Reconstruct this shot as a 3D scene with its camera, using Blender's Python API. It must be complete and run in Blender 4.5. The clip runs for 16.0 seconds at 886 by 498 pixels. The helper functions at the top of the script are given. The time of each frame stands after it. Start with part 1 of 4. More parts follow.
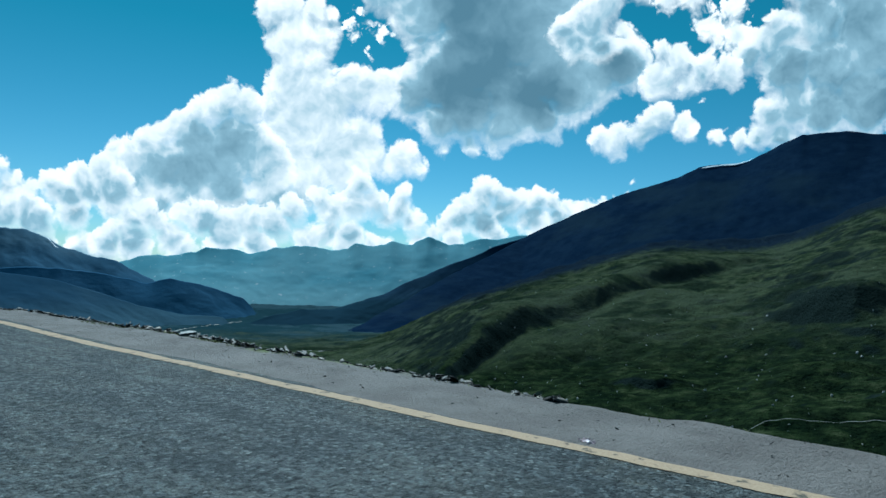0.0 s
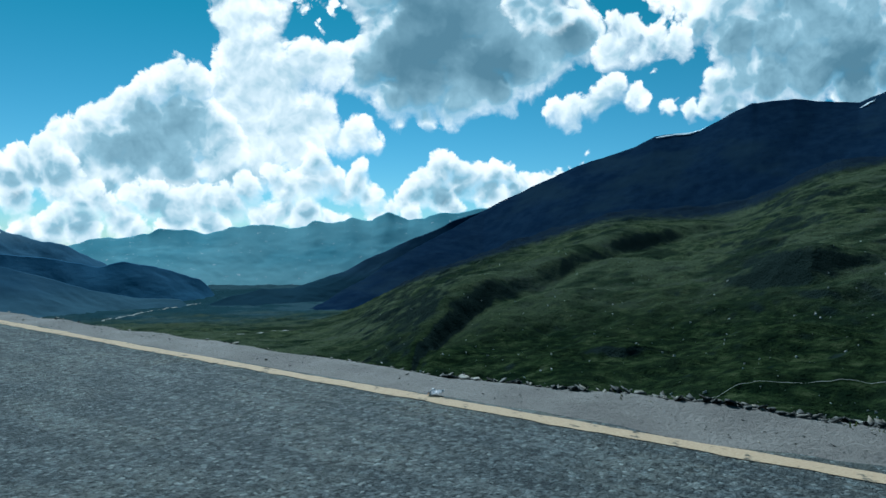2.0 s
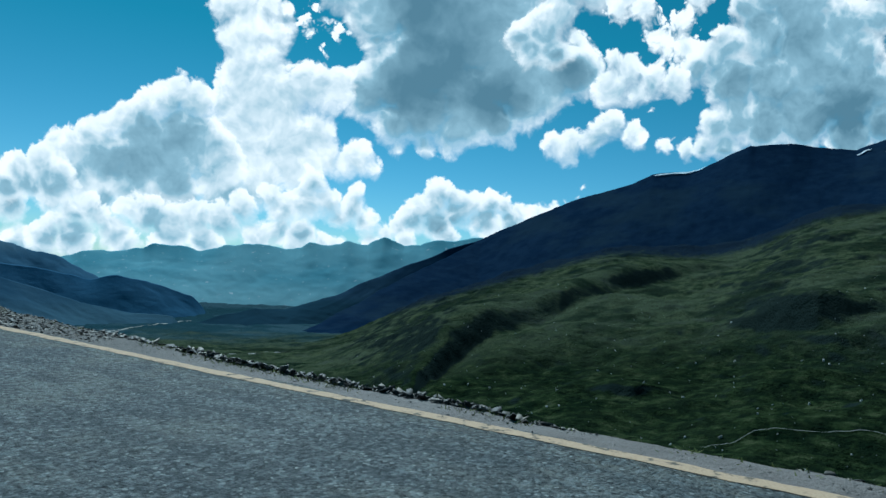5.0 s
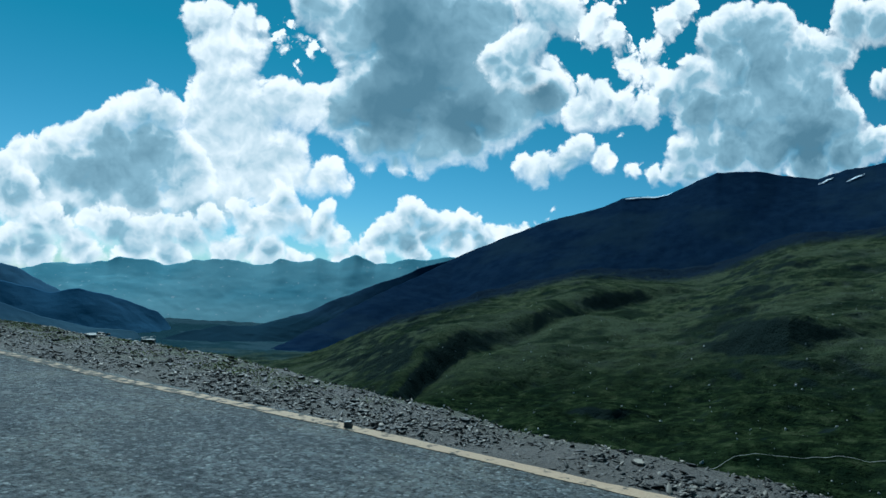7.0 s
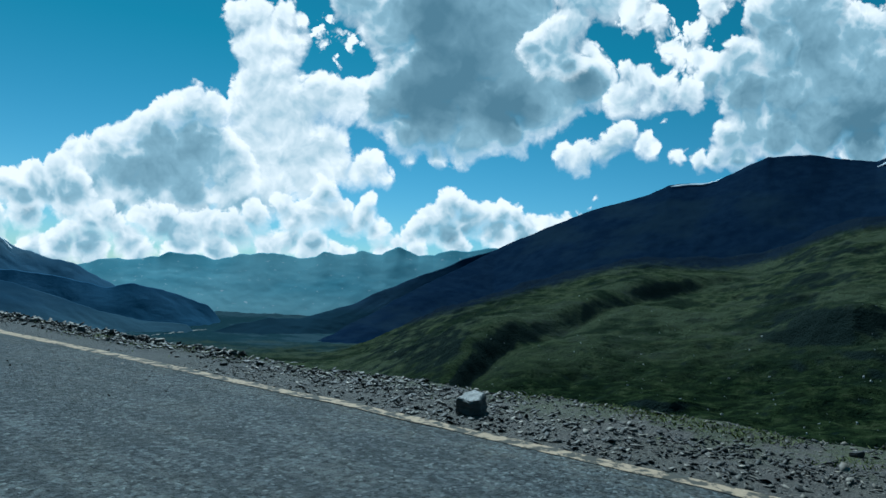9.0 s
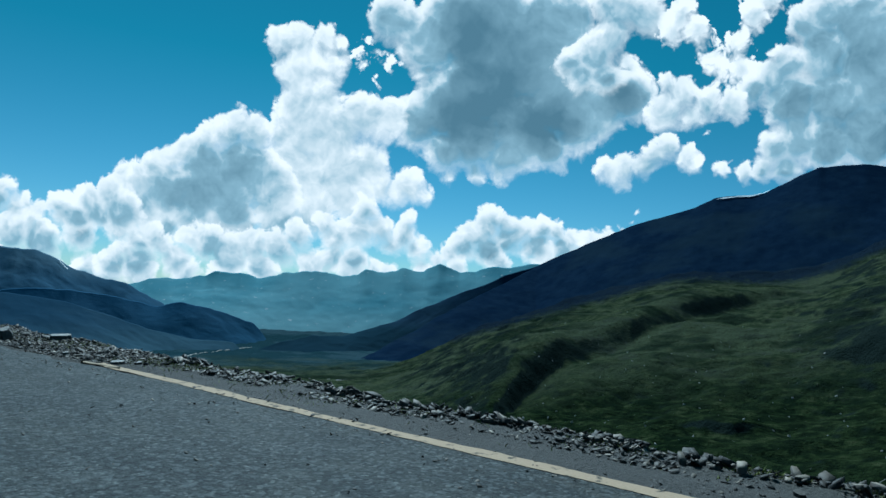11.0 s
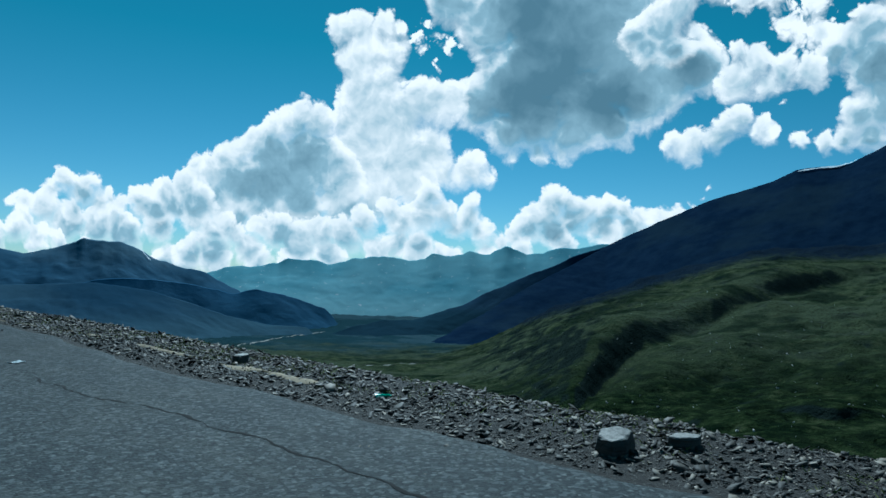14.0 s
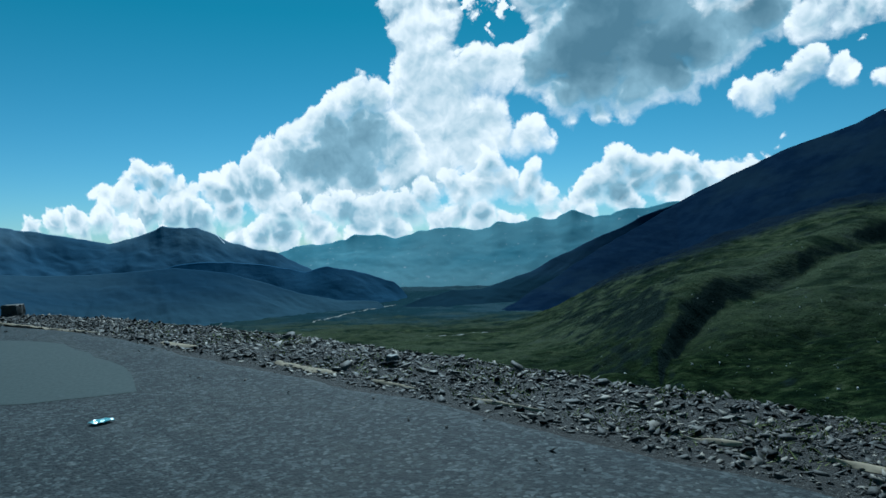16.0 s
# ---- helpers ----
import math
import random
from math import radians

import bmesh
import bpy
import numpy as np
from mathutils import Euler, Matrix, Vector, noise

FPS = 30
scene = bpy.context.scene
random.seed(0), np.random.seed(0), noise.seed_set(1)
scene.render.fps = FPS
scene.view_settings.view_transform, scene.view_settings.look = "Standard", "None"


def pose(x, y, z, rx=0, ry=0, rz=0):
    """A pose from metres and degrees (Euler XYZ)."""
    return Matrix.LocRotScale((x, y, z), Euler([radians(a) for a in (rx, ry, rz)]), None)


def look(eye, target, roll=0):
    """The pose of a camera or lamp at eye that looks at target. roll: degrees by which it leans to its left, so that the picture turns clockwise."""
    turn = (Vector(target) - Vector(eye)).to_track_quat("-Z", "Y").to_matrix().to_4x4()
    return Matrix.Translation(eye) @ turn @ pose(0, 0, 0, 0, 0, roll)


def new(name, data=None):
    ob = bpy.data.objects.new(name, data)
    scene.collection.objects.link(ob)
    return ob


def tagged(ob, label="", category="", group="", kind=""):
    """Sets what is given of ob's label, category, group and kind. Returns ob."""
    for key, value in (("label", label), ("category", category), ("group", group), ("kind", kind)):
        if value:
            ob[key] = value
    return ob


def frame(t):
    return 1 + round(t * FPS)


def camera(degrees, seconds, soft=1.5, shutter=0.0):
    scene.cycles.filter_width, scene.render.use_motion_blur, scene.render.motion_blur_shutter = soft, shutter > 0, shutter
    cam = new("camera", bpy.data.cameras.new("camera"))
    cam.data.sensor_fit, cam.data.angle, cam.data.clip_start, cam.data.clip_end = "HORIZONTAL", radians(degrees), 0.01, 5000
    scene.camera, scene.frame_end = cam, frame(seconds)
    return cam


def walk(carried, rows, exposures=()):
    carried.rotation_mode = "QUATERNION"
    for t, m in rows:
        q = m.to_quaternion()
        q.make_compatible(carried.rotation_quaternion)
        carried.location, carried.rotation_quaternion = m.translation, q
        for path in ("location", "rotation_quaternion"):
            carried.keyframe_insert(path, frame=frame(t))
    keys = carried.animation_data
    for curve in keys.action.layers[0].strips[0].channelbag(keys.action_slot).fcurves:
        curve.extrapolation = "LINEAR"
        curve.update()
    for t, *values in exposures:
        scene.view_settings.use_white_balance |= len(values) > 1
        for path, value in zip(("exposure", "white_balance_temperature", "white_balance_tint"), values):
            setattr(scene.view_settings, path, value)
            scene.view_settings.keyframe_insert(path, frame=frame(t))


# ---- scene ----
cam = camera(67.8, 16.0, soft=1.5)
walk(cam, [
    (0, pose(0.10, 0.00, 1.30, 91.15, -2.09, -52.48)),
    (0.5, pose(0.08, 3.43, 1.30, 89.76, -1.80, -52.34)),
    (1, pose(0.06, 6.81, 1.30, 91.25, -0.32, -50.91)),
    (1.5, pose(0.04, 10.14, 1.30, 89.64, 0.39, -53.61)),
    (2, pose(0.12, 13.41, 1.30, 89.02, -0.54, -56.05)),
    (2.5, pose(0.20, 16.62, 1.30, 89.95, -0.86, -56.41)),
    (3, pose(0.28, 19.78, 1.30, 90.88, -2.24, -56.57)),
    (3.2, pose(0.32, 21.03, 1.30, 90.43, -2.96, -56.39)),
    (5.5, pose(-0.27, 34.78, 1.30, 92.08, -3.24, -57.21)),
    (6, pose(-0.26, 37.62, 1.30, 93.10, -3.93, -59.16)),
    (6.5, pose(-0.19, 40.44, 1.30, 91.75, -2.61, -58.90)),
    (7, pose(-0.12, 43.26, 1.30, 93.25, -4.11, -59.27)),
    (7.5, pose(-0.22, 46.07, 1.30, 91.93, -2.22, -55.66)),
    (8, pose(-0.33, 48.88, 1.30, 91.17, -2.59, -55.49)),
    (8.2, pose(-0.29, 50.00, 1.30, 92.07, -2.67, -55.20)),
    (10.3, pose(0.03, 62.11, 1.30, 92.28, -4.50, -56.30)),
    (10.4, pose(0.05, 62.70, 1.30, 92.81, -4.73, -55.87)),
    (10.5, pose(0.04, 63.30, 1.30, 92.91, -4.60, -55.44)),
    (11, pose(0.01, 66.33, 1.30, 93.50, -3.02, -52.16)),
    (11.5, pose(0.03, 69.31, 1.30, 92.06, -1.47, -49.92)),
    (12, pose(0.01, 72.16, 1.30, 91.60, -1.08, -49.44)),
    (12.5, pose(0.00, 74.87, 1.30, 91.74, -0.49, -47.18)),
    (13, pose(0.00, 77.53, 1.30, 89.59, -0.52, -49.11)),
    (13.5, pose(0.00, 80.22, 1.30, 89.28, -0.32, -50.36)),
    (14, pose(0.00, 82.95, 1.30, 91.79, -1.87, -46.51)),
    (14.5, pose(0.00, 85.69, 1.30, 90.27, -2.10, -46.27)),
    (15, pose(0.00, 88.40, 1.30, 90.28, -1.22, -45.91)),
    (15.5, pose(0.00, 91.08, 1.30, 90.47, -0.15, -45.10)),
    (16, pose(0.00, 93.75, 1.30, 89.09, 1.37, -40.92)),
], exposures=[(0, 0.6, 4700, -8), (3, 0.6, 4700, -8), (6, 0.5, 4680, -8), (16, 0.42, 4620, -8)])

# ---- sun and sky ----
SUN_AZIMUTH, SUN_HEIGHT = -40.0, 43.0          # degrees left of +y, degrees up


def towards(azimuth, height):
    a, e = radians(azimuth), radians(height)
    return Vector((-math.sin(a) * math.cos(e), math.cos(a) * math.cos(e), math.sin(e)))


sun = new("sun", bpy.data.lights.new("sun", "SUN"))
sun.data.energy, sun.data.angle, sun.data.color = 3.4, radians(0.6), (1.0, 0.96, 0.88)
sun.matrix_world = look(towards(SUN_AZIMUTH, SUN_HEIGHT) * 300, (0, 0, 0))

# Cumulus as puffs on the plane of the sky: across, up and radius, in thousandths.
TOWER = [(-255, 218, 22), (-225, 218, 27), (-193, 225, 22), (-172, 223, 14), (-216, 195, 34), (-250, 174, 21), (-184, 191, 26), (-226, 159, 31), (-189, 163, 24), (-256, 133, 8), (-234, 126, 33), (-192, 128, 38)]
HEART = [(-210, 90, 47), (-248, 90, 29), (-169, 94, 43), (-127, 115, 33), (-98, 111, 29), (-90, 131, 17), (-230, 27, 51), (-178, 32, 58), (-130, 36, 41), (-148, 1, 39), (-192, -11, 34), (-104, 18, 26), (-58, 12, 24), (-76, 4, 19), (-34, 2, 10)]
SHOULDER = [(-323, 85, 27), (-343, 84, 21), (-361, 74, 19), (-295, 83, 26), (-395, 51, 26), (-372, 49, 26), (-418, 37, 21), (-441, 23, 22), (-480, 13, 12), (-487, -7, 24), (-457, 3, 26), (-508, -26, 27), (-538, -40, 31), (-571, -51, 31), (-423, -8, 43), (-362, 6, 53), (-305, 22, 53), (-467, -38, 33), (-387, -34, 36), (-322, -31, 36), (-266, -7, 43)]
LEFTEND = [(-712, -16, 19), (-681, -32, 21), (-736, -36, 17), (-656, -51, 17), (-775, -50, 15), (-701, -62, 19), (-587, -42, 19), (-543, -33, 21), (-614, -51, 12), (-564, -59, 19), (-520, -52, 21), (-850, -87, 22), (-805, -94, 21), (-765, -102, 19), (-892, -94, 21), (-726, -113, 15), (-676, -115, 17), (-941, -104, 19), (-568, -50, 22), (-533, -25, 17), (-509, -21, 24), (-490, 12, 11), (-491, -46, 29), (-635, -44, 10), (-534, -45, 22), (-800, -48, 10), (-668, -20, 12)]
LOWROW = [(-464, -84, 21), (-444, -80, 19), (-484, -99, 17), (-427, -94, 21), (-464, -119, 29), (-502, -125, 26), (-411, -114, 27), (-371, -65, 11), (-385, -80, 17), (-356, -89, 29), (-324, -105, 31), (-288, -83, 26), (-248, -88, 31), (-278, -118, 24), (-202, -109, 27), (-170, -100, 22), (-137, -106, 21), (-224, -72, 24), (-182, -47, 21), (-164, -67, 27), (-121, -32, 19), (-132, -58, 27), (-99, -53, 24), (-55, -33, 12), (-62, -56, 21), (-81, -71, 19), (-44, -74, 14), (-103, -113, 14)]
RIGHTROW = [(76, -29, 19), (63, -42, 21), (97, -34, 17), (47, -55, 21), (100, -56, 24), (31, -74, 21), (67, -76, 26), (8, -84, 15), (-12, -95, 14), (121, -46, 17), (145, -47, 17), (141, -70, 24), (171, -48, 15), (198, -50, 14), (185, -70, 22), (225, -50, 13), (250, -45, 11), (269, -37, 9), (290, -10, 7), (285, -23, 7), (-37, -105, 12)]
GREY = [(-49, 113, 43), (-9, 135, 53), (46, 174, 72), (109, 231, 82), (39, 264, 81), (148, 269, 60), (-38, 238, 50), (-89, 261, 39), (-36, 185, 19), (36, 94, 51), (106, 118, 60), (168, 154, 62), (-4, 73, 34), (89, 68, 34), (40, 44, 17), (76, 45, 17), (0, 34, 10), (150, 88, 33), (190, 112, 36), (215, 142, 50), (257, 162, 39), (283, 168, 21)]
LUMPS = [(173, 213, 26), (206, 227, 34), (191, 188, 24), (230, 253, 34), (237, 292, 39), (227, 192, 26), (261, 213, 15), (278, 284, 31), (324, 186, 14), (345, 175, 21), (383, 163, 22), (319, 151, 26), (420, 163, 21), (365, 144, 19)]
SMALL = [(268, 59, 19), (294, 62, 23), (326, 91, 19), (354, 81, 17), (311, 79, 21), (253, 51, 11), (268, 35, 9), (368, 69, 9), (237, 57, 9), (387, 116, 5)]
RIGHT = [(454, 188, 26), (480, 204, 26), (496, 225, 29), (517, 285, 29), (554, 312, 39), (603, 297, 53), (548, 245, 43), (506, 168, 43), (572, 179, 51), (633, 221, 62), (678, 279, 43), (727, 284, 31), (744, 331, 33), (793, 336, 33), (845, 325, 33), (705, 228, 39), (517, 118, 33), (491, 103, 24), (568, 114, 43), (633, 130, 51), (697, 163, 60), (747, 183, 39), (770, 131, 39), (476, 70, 17), (449, 63, 14), (416, 66, 8), (509, 73, 22), (714, 101, 43), (812, 149, 31), (808, 239, 13), (832, 249, 17)]
FILL = [(-509, -144, 24), (-456, -142, 24), (-394, -138, 26), (-332, -133, 26), (-269, -128, 24), (-205, -126, 24), (-140, -121, 22), (-82, -120, 19), (-32, -120, 15), (18, -106, 17), (86, -94, 21), (155, -84, 19), (-667, -132, 21), (-603, -132, 21), (-540, -139, 26), (-838, -113, 19), (-772, -121, 17), (-473, -141, 21), (-746, -59, 26), (-708, -81, 34), (-658, -84, 31), (-610, -95, 29), (-556, -81, 26), (-788, -80, 22), (-628, -67, 19), (-846, -94, 26), (-496, -68, 26), (-428, -64, 34), (-320, -59, 41), (-254, -47, 39), (-198, -36, 34), (-138, -20, 26), (-375, -57, 34)]
WISPS = [(-140, 217, 11), (-123, 232, 13), (-106, 214, 11), (-132, 191, 9), (-111, 181, 7), (-91, 190, 8), (-103, 232, 9), (334, 295, 19), (320, 264, 17), (356, 263, 17), (332, 278, 15), (440, 288, 21), (460, 314, 21), (383, 230, 19), (413, 247, 19), (426, 216, 21)]
DARK = [(33, 135, 111), (95, 196, 137), (136, 125, 94), (255, 167, 51), (-6, 98, 64), (48, 249, 103), (689, 137, 77)]
SOFT = [(-381, 0, 81), (-313, 39, 56), (668, 148, 103), (759, 134, 69), (566, 187, 60), (311, 56, 21), (580, 294, 69), (-84, 257, 69), (173, 103, 51), (574, 121, 60), (638, 221, 69), (522, 160, 43), (203, 200, 34), (346, 155, 26), (-423, -12, 51), (85, -76, 43), (-691, -58, 43), (-319, -34, 51), (-401, -15, 60), (-546, -72, 34)]


class Nodes:
    """Short hand for building a node tree."""

    def __init__(self, tree):
        self.tree = tree
        tree.nodes.clear()

    def add(self, kind, *values, **settings):
        node = self.tree.nodes.new(kind)
        for key, value in settings.items():
            setattr(node, key, value)
        for n, value in enumerate(values):
            self.plug(node.inputs[n], value)
        return node

    def plug(self, socket, value):
        if value is None:
            return
        if isinstance(value, bpy.types.NodeSocket):
            self.tree.links.new(value, socket)
        elif isinstance(value, (tuple, list)) and len(value) == 3 and socket.type == "RGBA":
            socket.default_value = (*value, 1)
        else:
            socket.default_value = value

    def math(self, op, a, b=None, c=None, clamp=False):
        return self.add("ShaderNodeMath", a, b, c, operation=op, use_clamp=clamp).outputs[0]

    def vec(self, op, a, b=None):
        node = self.add("ShaderNodeVectorMath", a, b, operation=op)
        return node.outputs[1 if op in ("DISTANCE", "DOT_PRODUCT", "LENGTH") else 0]

    def ramp(self, x, a, b, lo=0.0, hi=1.0, smooth=True):
        node = self.add("ShaderNodeMapRange", x, a, b, lo, hi)
        node.interpolation_type = "SMOOTHSTEP" if smooth else "LINEAR"
        return node.outputs[0]

    def mix(self, factor, a, b, blend="MIX"):
        node = self.tree.nodes.new("ShaderNodeMix")
        node.data_type, node.blend_type = "RGBA", blend
        for socket, value in zip((node.inputs[0], node.inputs[6], node.inputs[7]), (factor, a, b)):
            self.plug(socket, value)
        return node.outputs[2]

    def noise(self, where, scale, detail=4.0, rough=0.5, distort=0.0, kind="FBM"):
        node = self.tree.nodes.new("ShaderNodeTexNoise")
        node.noise_type = kind
        self.plug(node.inputs["Vector"], where)
        for key, value in (("Scale", scale), ("Detail", detail), ("Roughness", rough), ("Distortion", distort)):
            node.inputs[key].default_value = value
        return node.outputs[0], node.outputs[1]

    def cells(self, where, scale, feature="F1", detail=0.0):
        node = self.tree.nodes.new("ShaderNodeTexVoronoi")
        node.feature, node.normalize = feature, True
        self.plug(node.inputs["Vector"], where)
        node.inputs["Scale"].default_value, node.inputs["Detail"].default_value = scale, detail
        return node


def make_sky():
    world = bpy.data.worlds.new("sky")
    scene.world, world.use_nodes = world, True
    k = Nodes(world.node_tree)
    way = k.add("ShaderNodeTexCoord").outputs["Generated"]
    air = k.tree.nodes.new("ShaderNodeTexSky")
    air.sky_type, air.sun_disc = "NISHITA", False
    air.sun_elevation, air.sun_rotation = radians(SUN_HEIGHT), radians(-SUN_AZIMUTH)
    air.altitude, air.air_density, air.dust_density, air.ozone_density = 4000, 1.3, 0.6, 1.0
    height = k.add("ShaderNodeSeparateXYZ", way).outputs[2]
    tint = k.mix(k.ramp(height, 0.0, 0.32, smooth=False), (0.68, 0.82, 0.86), (0.36, 0.85, 0.68))
    blue = k.mix(1.0, air.outputs[0], tint, "MULTIPLY")
    # the plane of the sky, square to the middle of the valley
    ahead = towards(-52, 8)
    side = Vector((math.cos(radians(-52)), math.sin(radians(-52)), 0))
    deep = k.math("MAXIMUM", k.vec("DOT_PRODUCT", way, tuple(ahead)), 0.08)
    across = k.math("DIVIDE", k.vec("DOT_PRODUCT", way, tuple(side)), deep)
    upward = k.math("DIVIDE", k.vec("DOT_PRODUCT", way, tuple(side.cross(ahead))), deep)
    flat = k.add("ShaderNodeCombineXYZ", across, upward, 0.0).outputs[0]
    # puffed edges: the plane is pushed about by noise
    wob = k.vec("SUBTRACT", k.noise(flat, 14.0, 4.0, 0.55)[1], (0.5, 0.5, 0.5))
    warped = k.vec("MULTIPLY_ADD", wob, (0.040, 0.040, 0.0))
    k.plug(warped.node.inputs[2], flat)
    lifted = k.vec("ADD", warped, (-0.004, 0.016, 0.0))

    def heads(where):
        """Round heads of cloud, large and small: how far from their middles."""
        large = k.cells(where, 15.0, "SMOOTH_F1")
        large.inputs["Smoothness"].default_value = 0.25
        small = k.cells(where, 38.0, "F1", 2.0)
        small.inputs["Roughness"].default_value = 0.6
        return large.outputs["Distance"], small.outputs["Distance"]

    large, small = heads(warped)
    large_up, small_up = heads(lifted)
    fine = k.noise(warped, 90.0, 4.0, 0.6)[0]
    slope = k.math("MULTIPLY", k.math("SUBTRACT", large_up, large), 0.9)
    slope = k.math("MULTIPLY_ADD", k.math("SUBTRACT", small_up, small), 0.75, slope)
    relief = k.math("MULTIPLY_ADD", large, -0.026, k.math("MULTIPLY_ADD", small, -0.034, 0.021))
    relief = k.math("ADD", relief, k.math("MULTIPLY_ADD", fine, 0.014, -0.007))
    relief_up = k.math("MULTIPLY_ADD", large_up, -0.026, k.math("MULTIPLY_ADD", small_up, -0.034, 0.021))
    soft = k.noise(warped, 7.0, 3.0, 0.5)[0]
    # broad grey hearts, where little light comes through
    shade = None
    for patches, most in ((DARK, 0.85), (SOFT, 0.42)):
        for u, v, r in patches:
            d = k.vec("DISTANCE", warped, (u / 1000, v / 1000, 0.0))
            s = k.ramp(d, 1.5 * r / 1000, 0.0, 0.0, most)
            shade = s if shade is None else k.math("SMOOTH_MAX", shade, s, 0.25)
    shade = k.math("MULTIPLY", shade, k.ramp(soft, 0.25, 0.75, 0.6, 1.0))
    # elsewhere in the sky: broken cumulus of the same kind
    beyond = k.ramp(k.vec("DOT_PRODUCT", way, tuple(ahead)), 0.70, 0.60)
    beyond = k.math("MAXIMUM", beyond, k.ramp(upward, 0.40, 0.47))
    other = k.math("SUBTRACT", k.noise(way, 3.2, 7.0, 0.55, 0.3)[0], 0.64)
    other = k.math("MULTIPLY_ADD", other, 0.5, k.math("MULTIPLY_ADD", beyond, 0.3, -0.3))
    colour = blue
    # four banks of cloud, the farthest first; each is bright along its tops and grey below
    for bank, plain_grey in (((WISPS,), 0.15), ((GREY, FILL), 0.30), ((TOWER, HEART), 0.08), ((RIGHT,), 0.40), ((SHOULDER, LUMPS), 0.26), ((LOWROW, LEFTEND, RIGHTROW, SMALL), 0.34)):
        thick = above = None
        for u, v, r in sum(bank, []):
            inside = k.math("SUBTRACT", r / 1000, k.vec("DISTANCE", warped, (u / 1000, v / 1000, 0.0)))
            thick = inside if thick is None else k.math("SMOOTH_MAX", thick, inside, 0.008)
            inside = k.math("SUBTRACT", r / 1000, k.vec("DISTANCE", lifted, (u / 1000, v / 1000, 0.0)))
            above = inside if above is None else k.math("SMOOTH_MAX", above, inside, 0.008)
        if WISPS in bank:
            thick = k.math("SUBTRACT", thick, 0.003)
        if GREY in bank:
            thick, above = k.math("MAXIMUM", thick, other), k.math("MAXIMUM", above, other)
        body = k.math("MULTIPLY_ADD", relief, 2.4 if WISPS in bank else 1.0, thick)
        under = k.ramp(k.math("ADD", above, relief_up), -0.010, 0.022)
        # tops are crisp, undersides fray out; the sun stands behind, so rims glow and hearts are grey
        cover = k.ramp(body, k.math("MULTIPLY_ADD", under, -0.010, -0.002), k.math("MULTIPLY_ADD", under, 0.019, 0.004))
        heart = k.ramp(k.math("MULTIPLY_ADD", small, -0.020, thick), -0.012, 0.010)
        grey = k.math("MULTIPLY", k.math("MULTIPLY_ADD", under, 0.75, 0.25), k.math("ADD", shade, plain_grey))
        grey = k.math("MULTIPLY_ADD", k.math("SUBTRACT", soft, 0.5), 0.45, grey)
        grey = k.math("MULTIPLY", grey, heart)
        lumpy = k.math("MULTIPLY", k.ramp(shade, 0.25, 0.8, -0.75, -0.18), k.ramp(body, 0.0, 0.02))
        grey = k.math("MULTIPLY_ADD", slope, lumpy, grey, clamp=True)
        white = k.mix(k.ramp(grey, 0.0, 0.5, smooth=False), (17.5, 14.2, 12.0), (5.8, 7.0, 7.1))
        white = k.mix(k.ramp(grey, 0.45, 1.0, smooth=False), white, (2.0, 3.0, 3.4))
        colour = k.mix(cover, colour, white)
    k.tree.nodes.new("ShaderNodeOutputWorld")
    ground = k.add("ShaderNodeBackground", colour, 0.05)
    k.plug(k.tree.nodes["World Output"].inputs[0], ground.outputs[0])


make_sky()


# ---- materials ----
def surface(name, build, rough=0.9):
    m = bpy.data.materials.new(name)
    m.use_nodes = True
    k = Nodes(m.node_tree)
    out = k.add("ShaderNodeOutputMaterial")
    b = k.add("ShaderNodeBsdfPrincipled")
    b.inputs["Roughness"].default_value = rough
    place = k.add("ShaderNodeNewGeometry").outputs["Position"]
    build(k, b, place)
    k.plug(out.inputs[0], b.outputs[0])
    return m


def bump(k, b, height, distance, strength=1.0):
    node = k.tree.nodes.new("ShaderNodeBump")
    node.inputs["Strength"].default_value, node.inputs["Distance"].default_value = strength, distance
    k.plug(node.inputs["Height"], height)
    k.plug(b.inputs["Normal"], node.outputs[0])


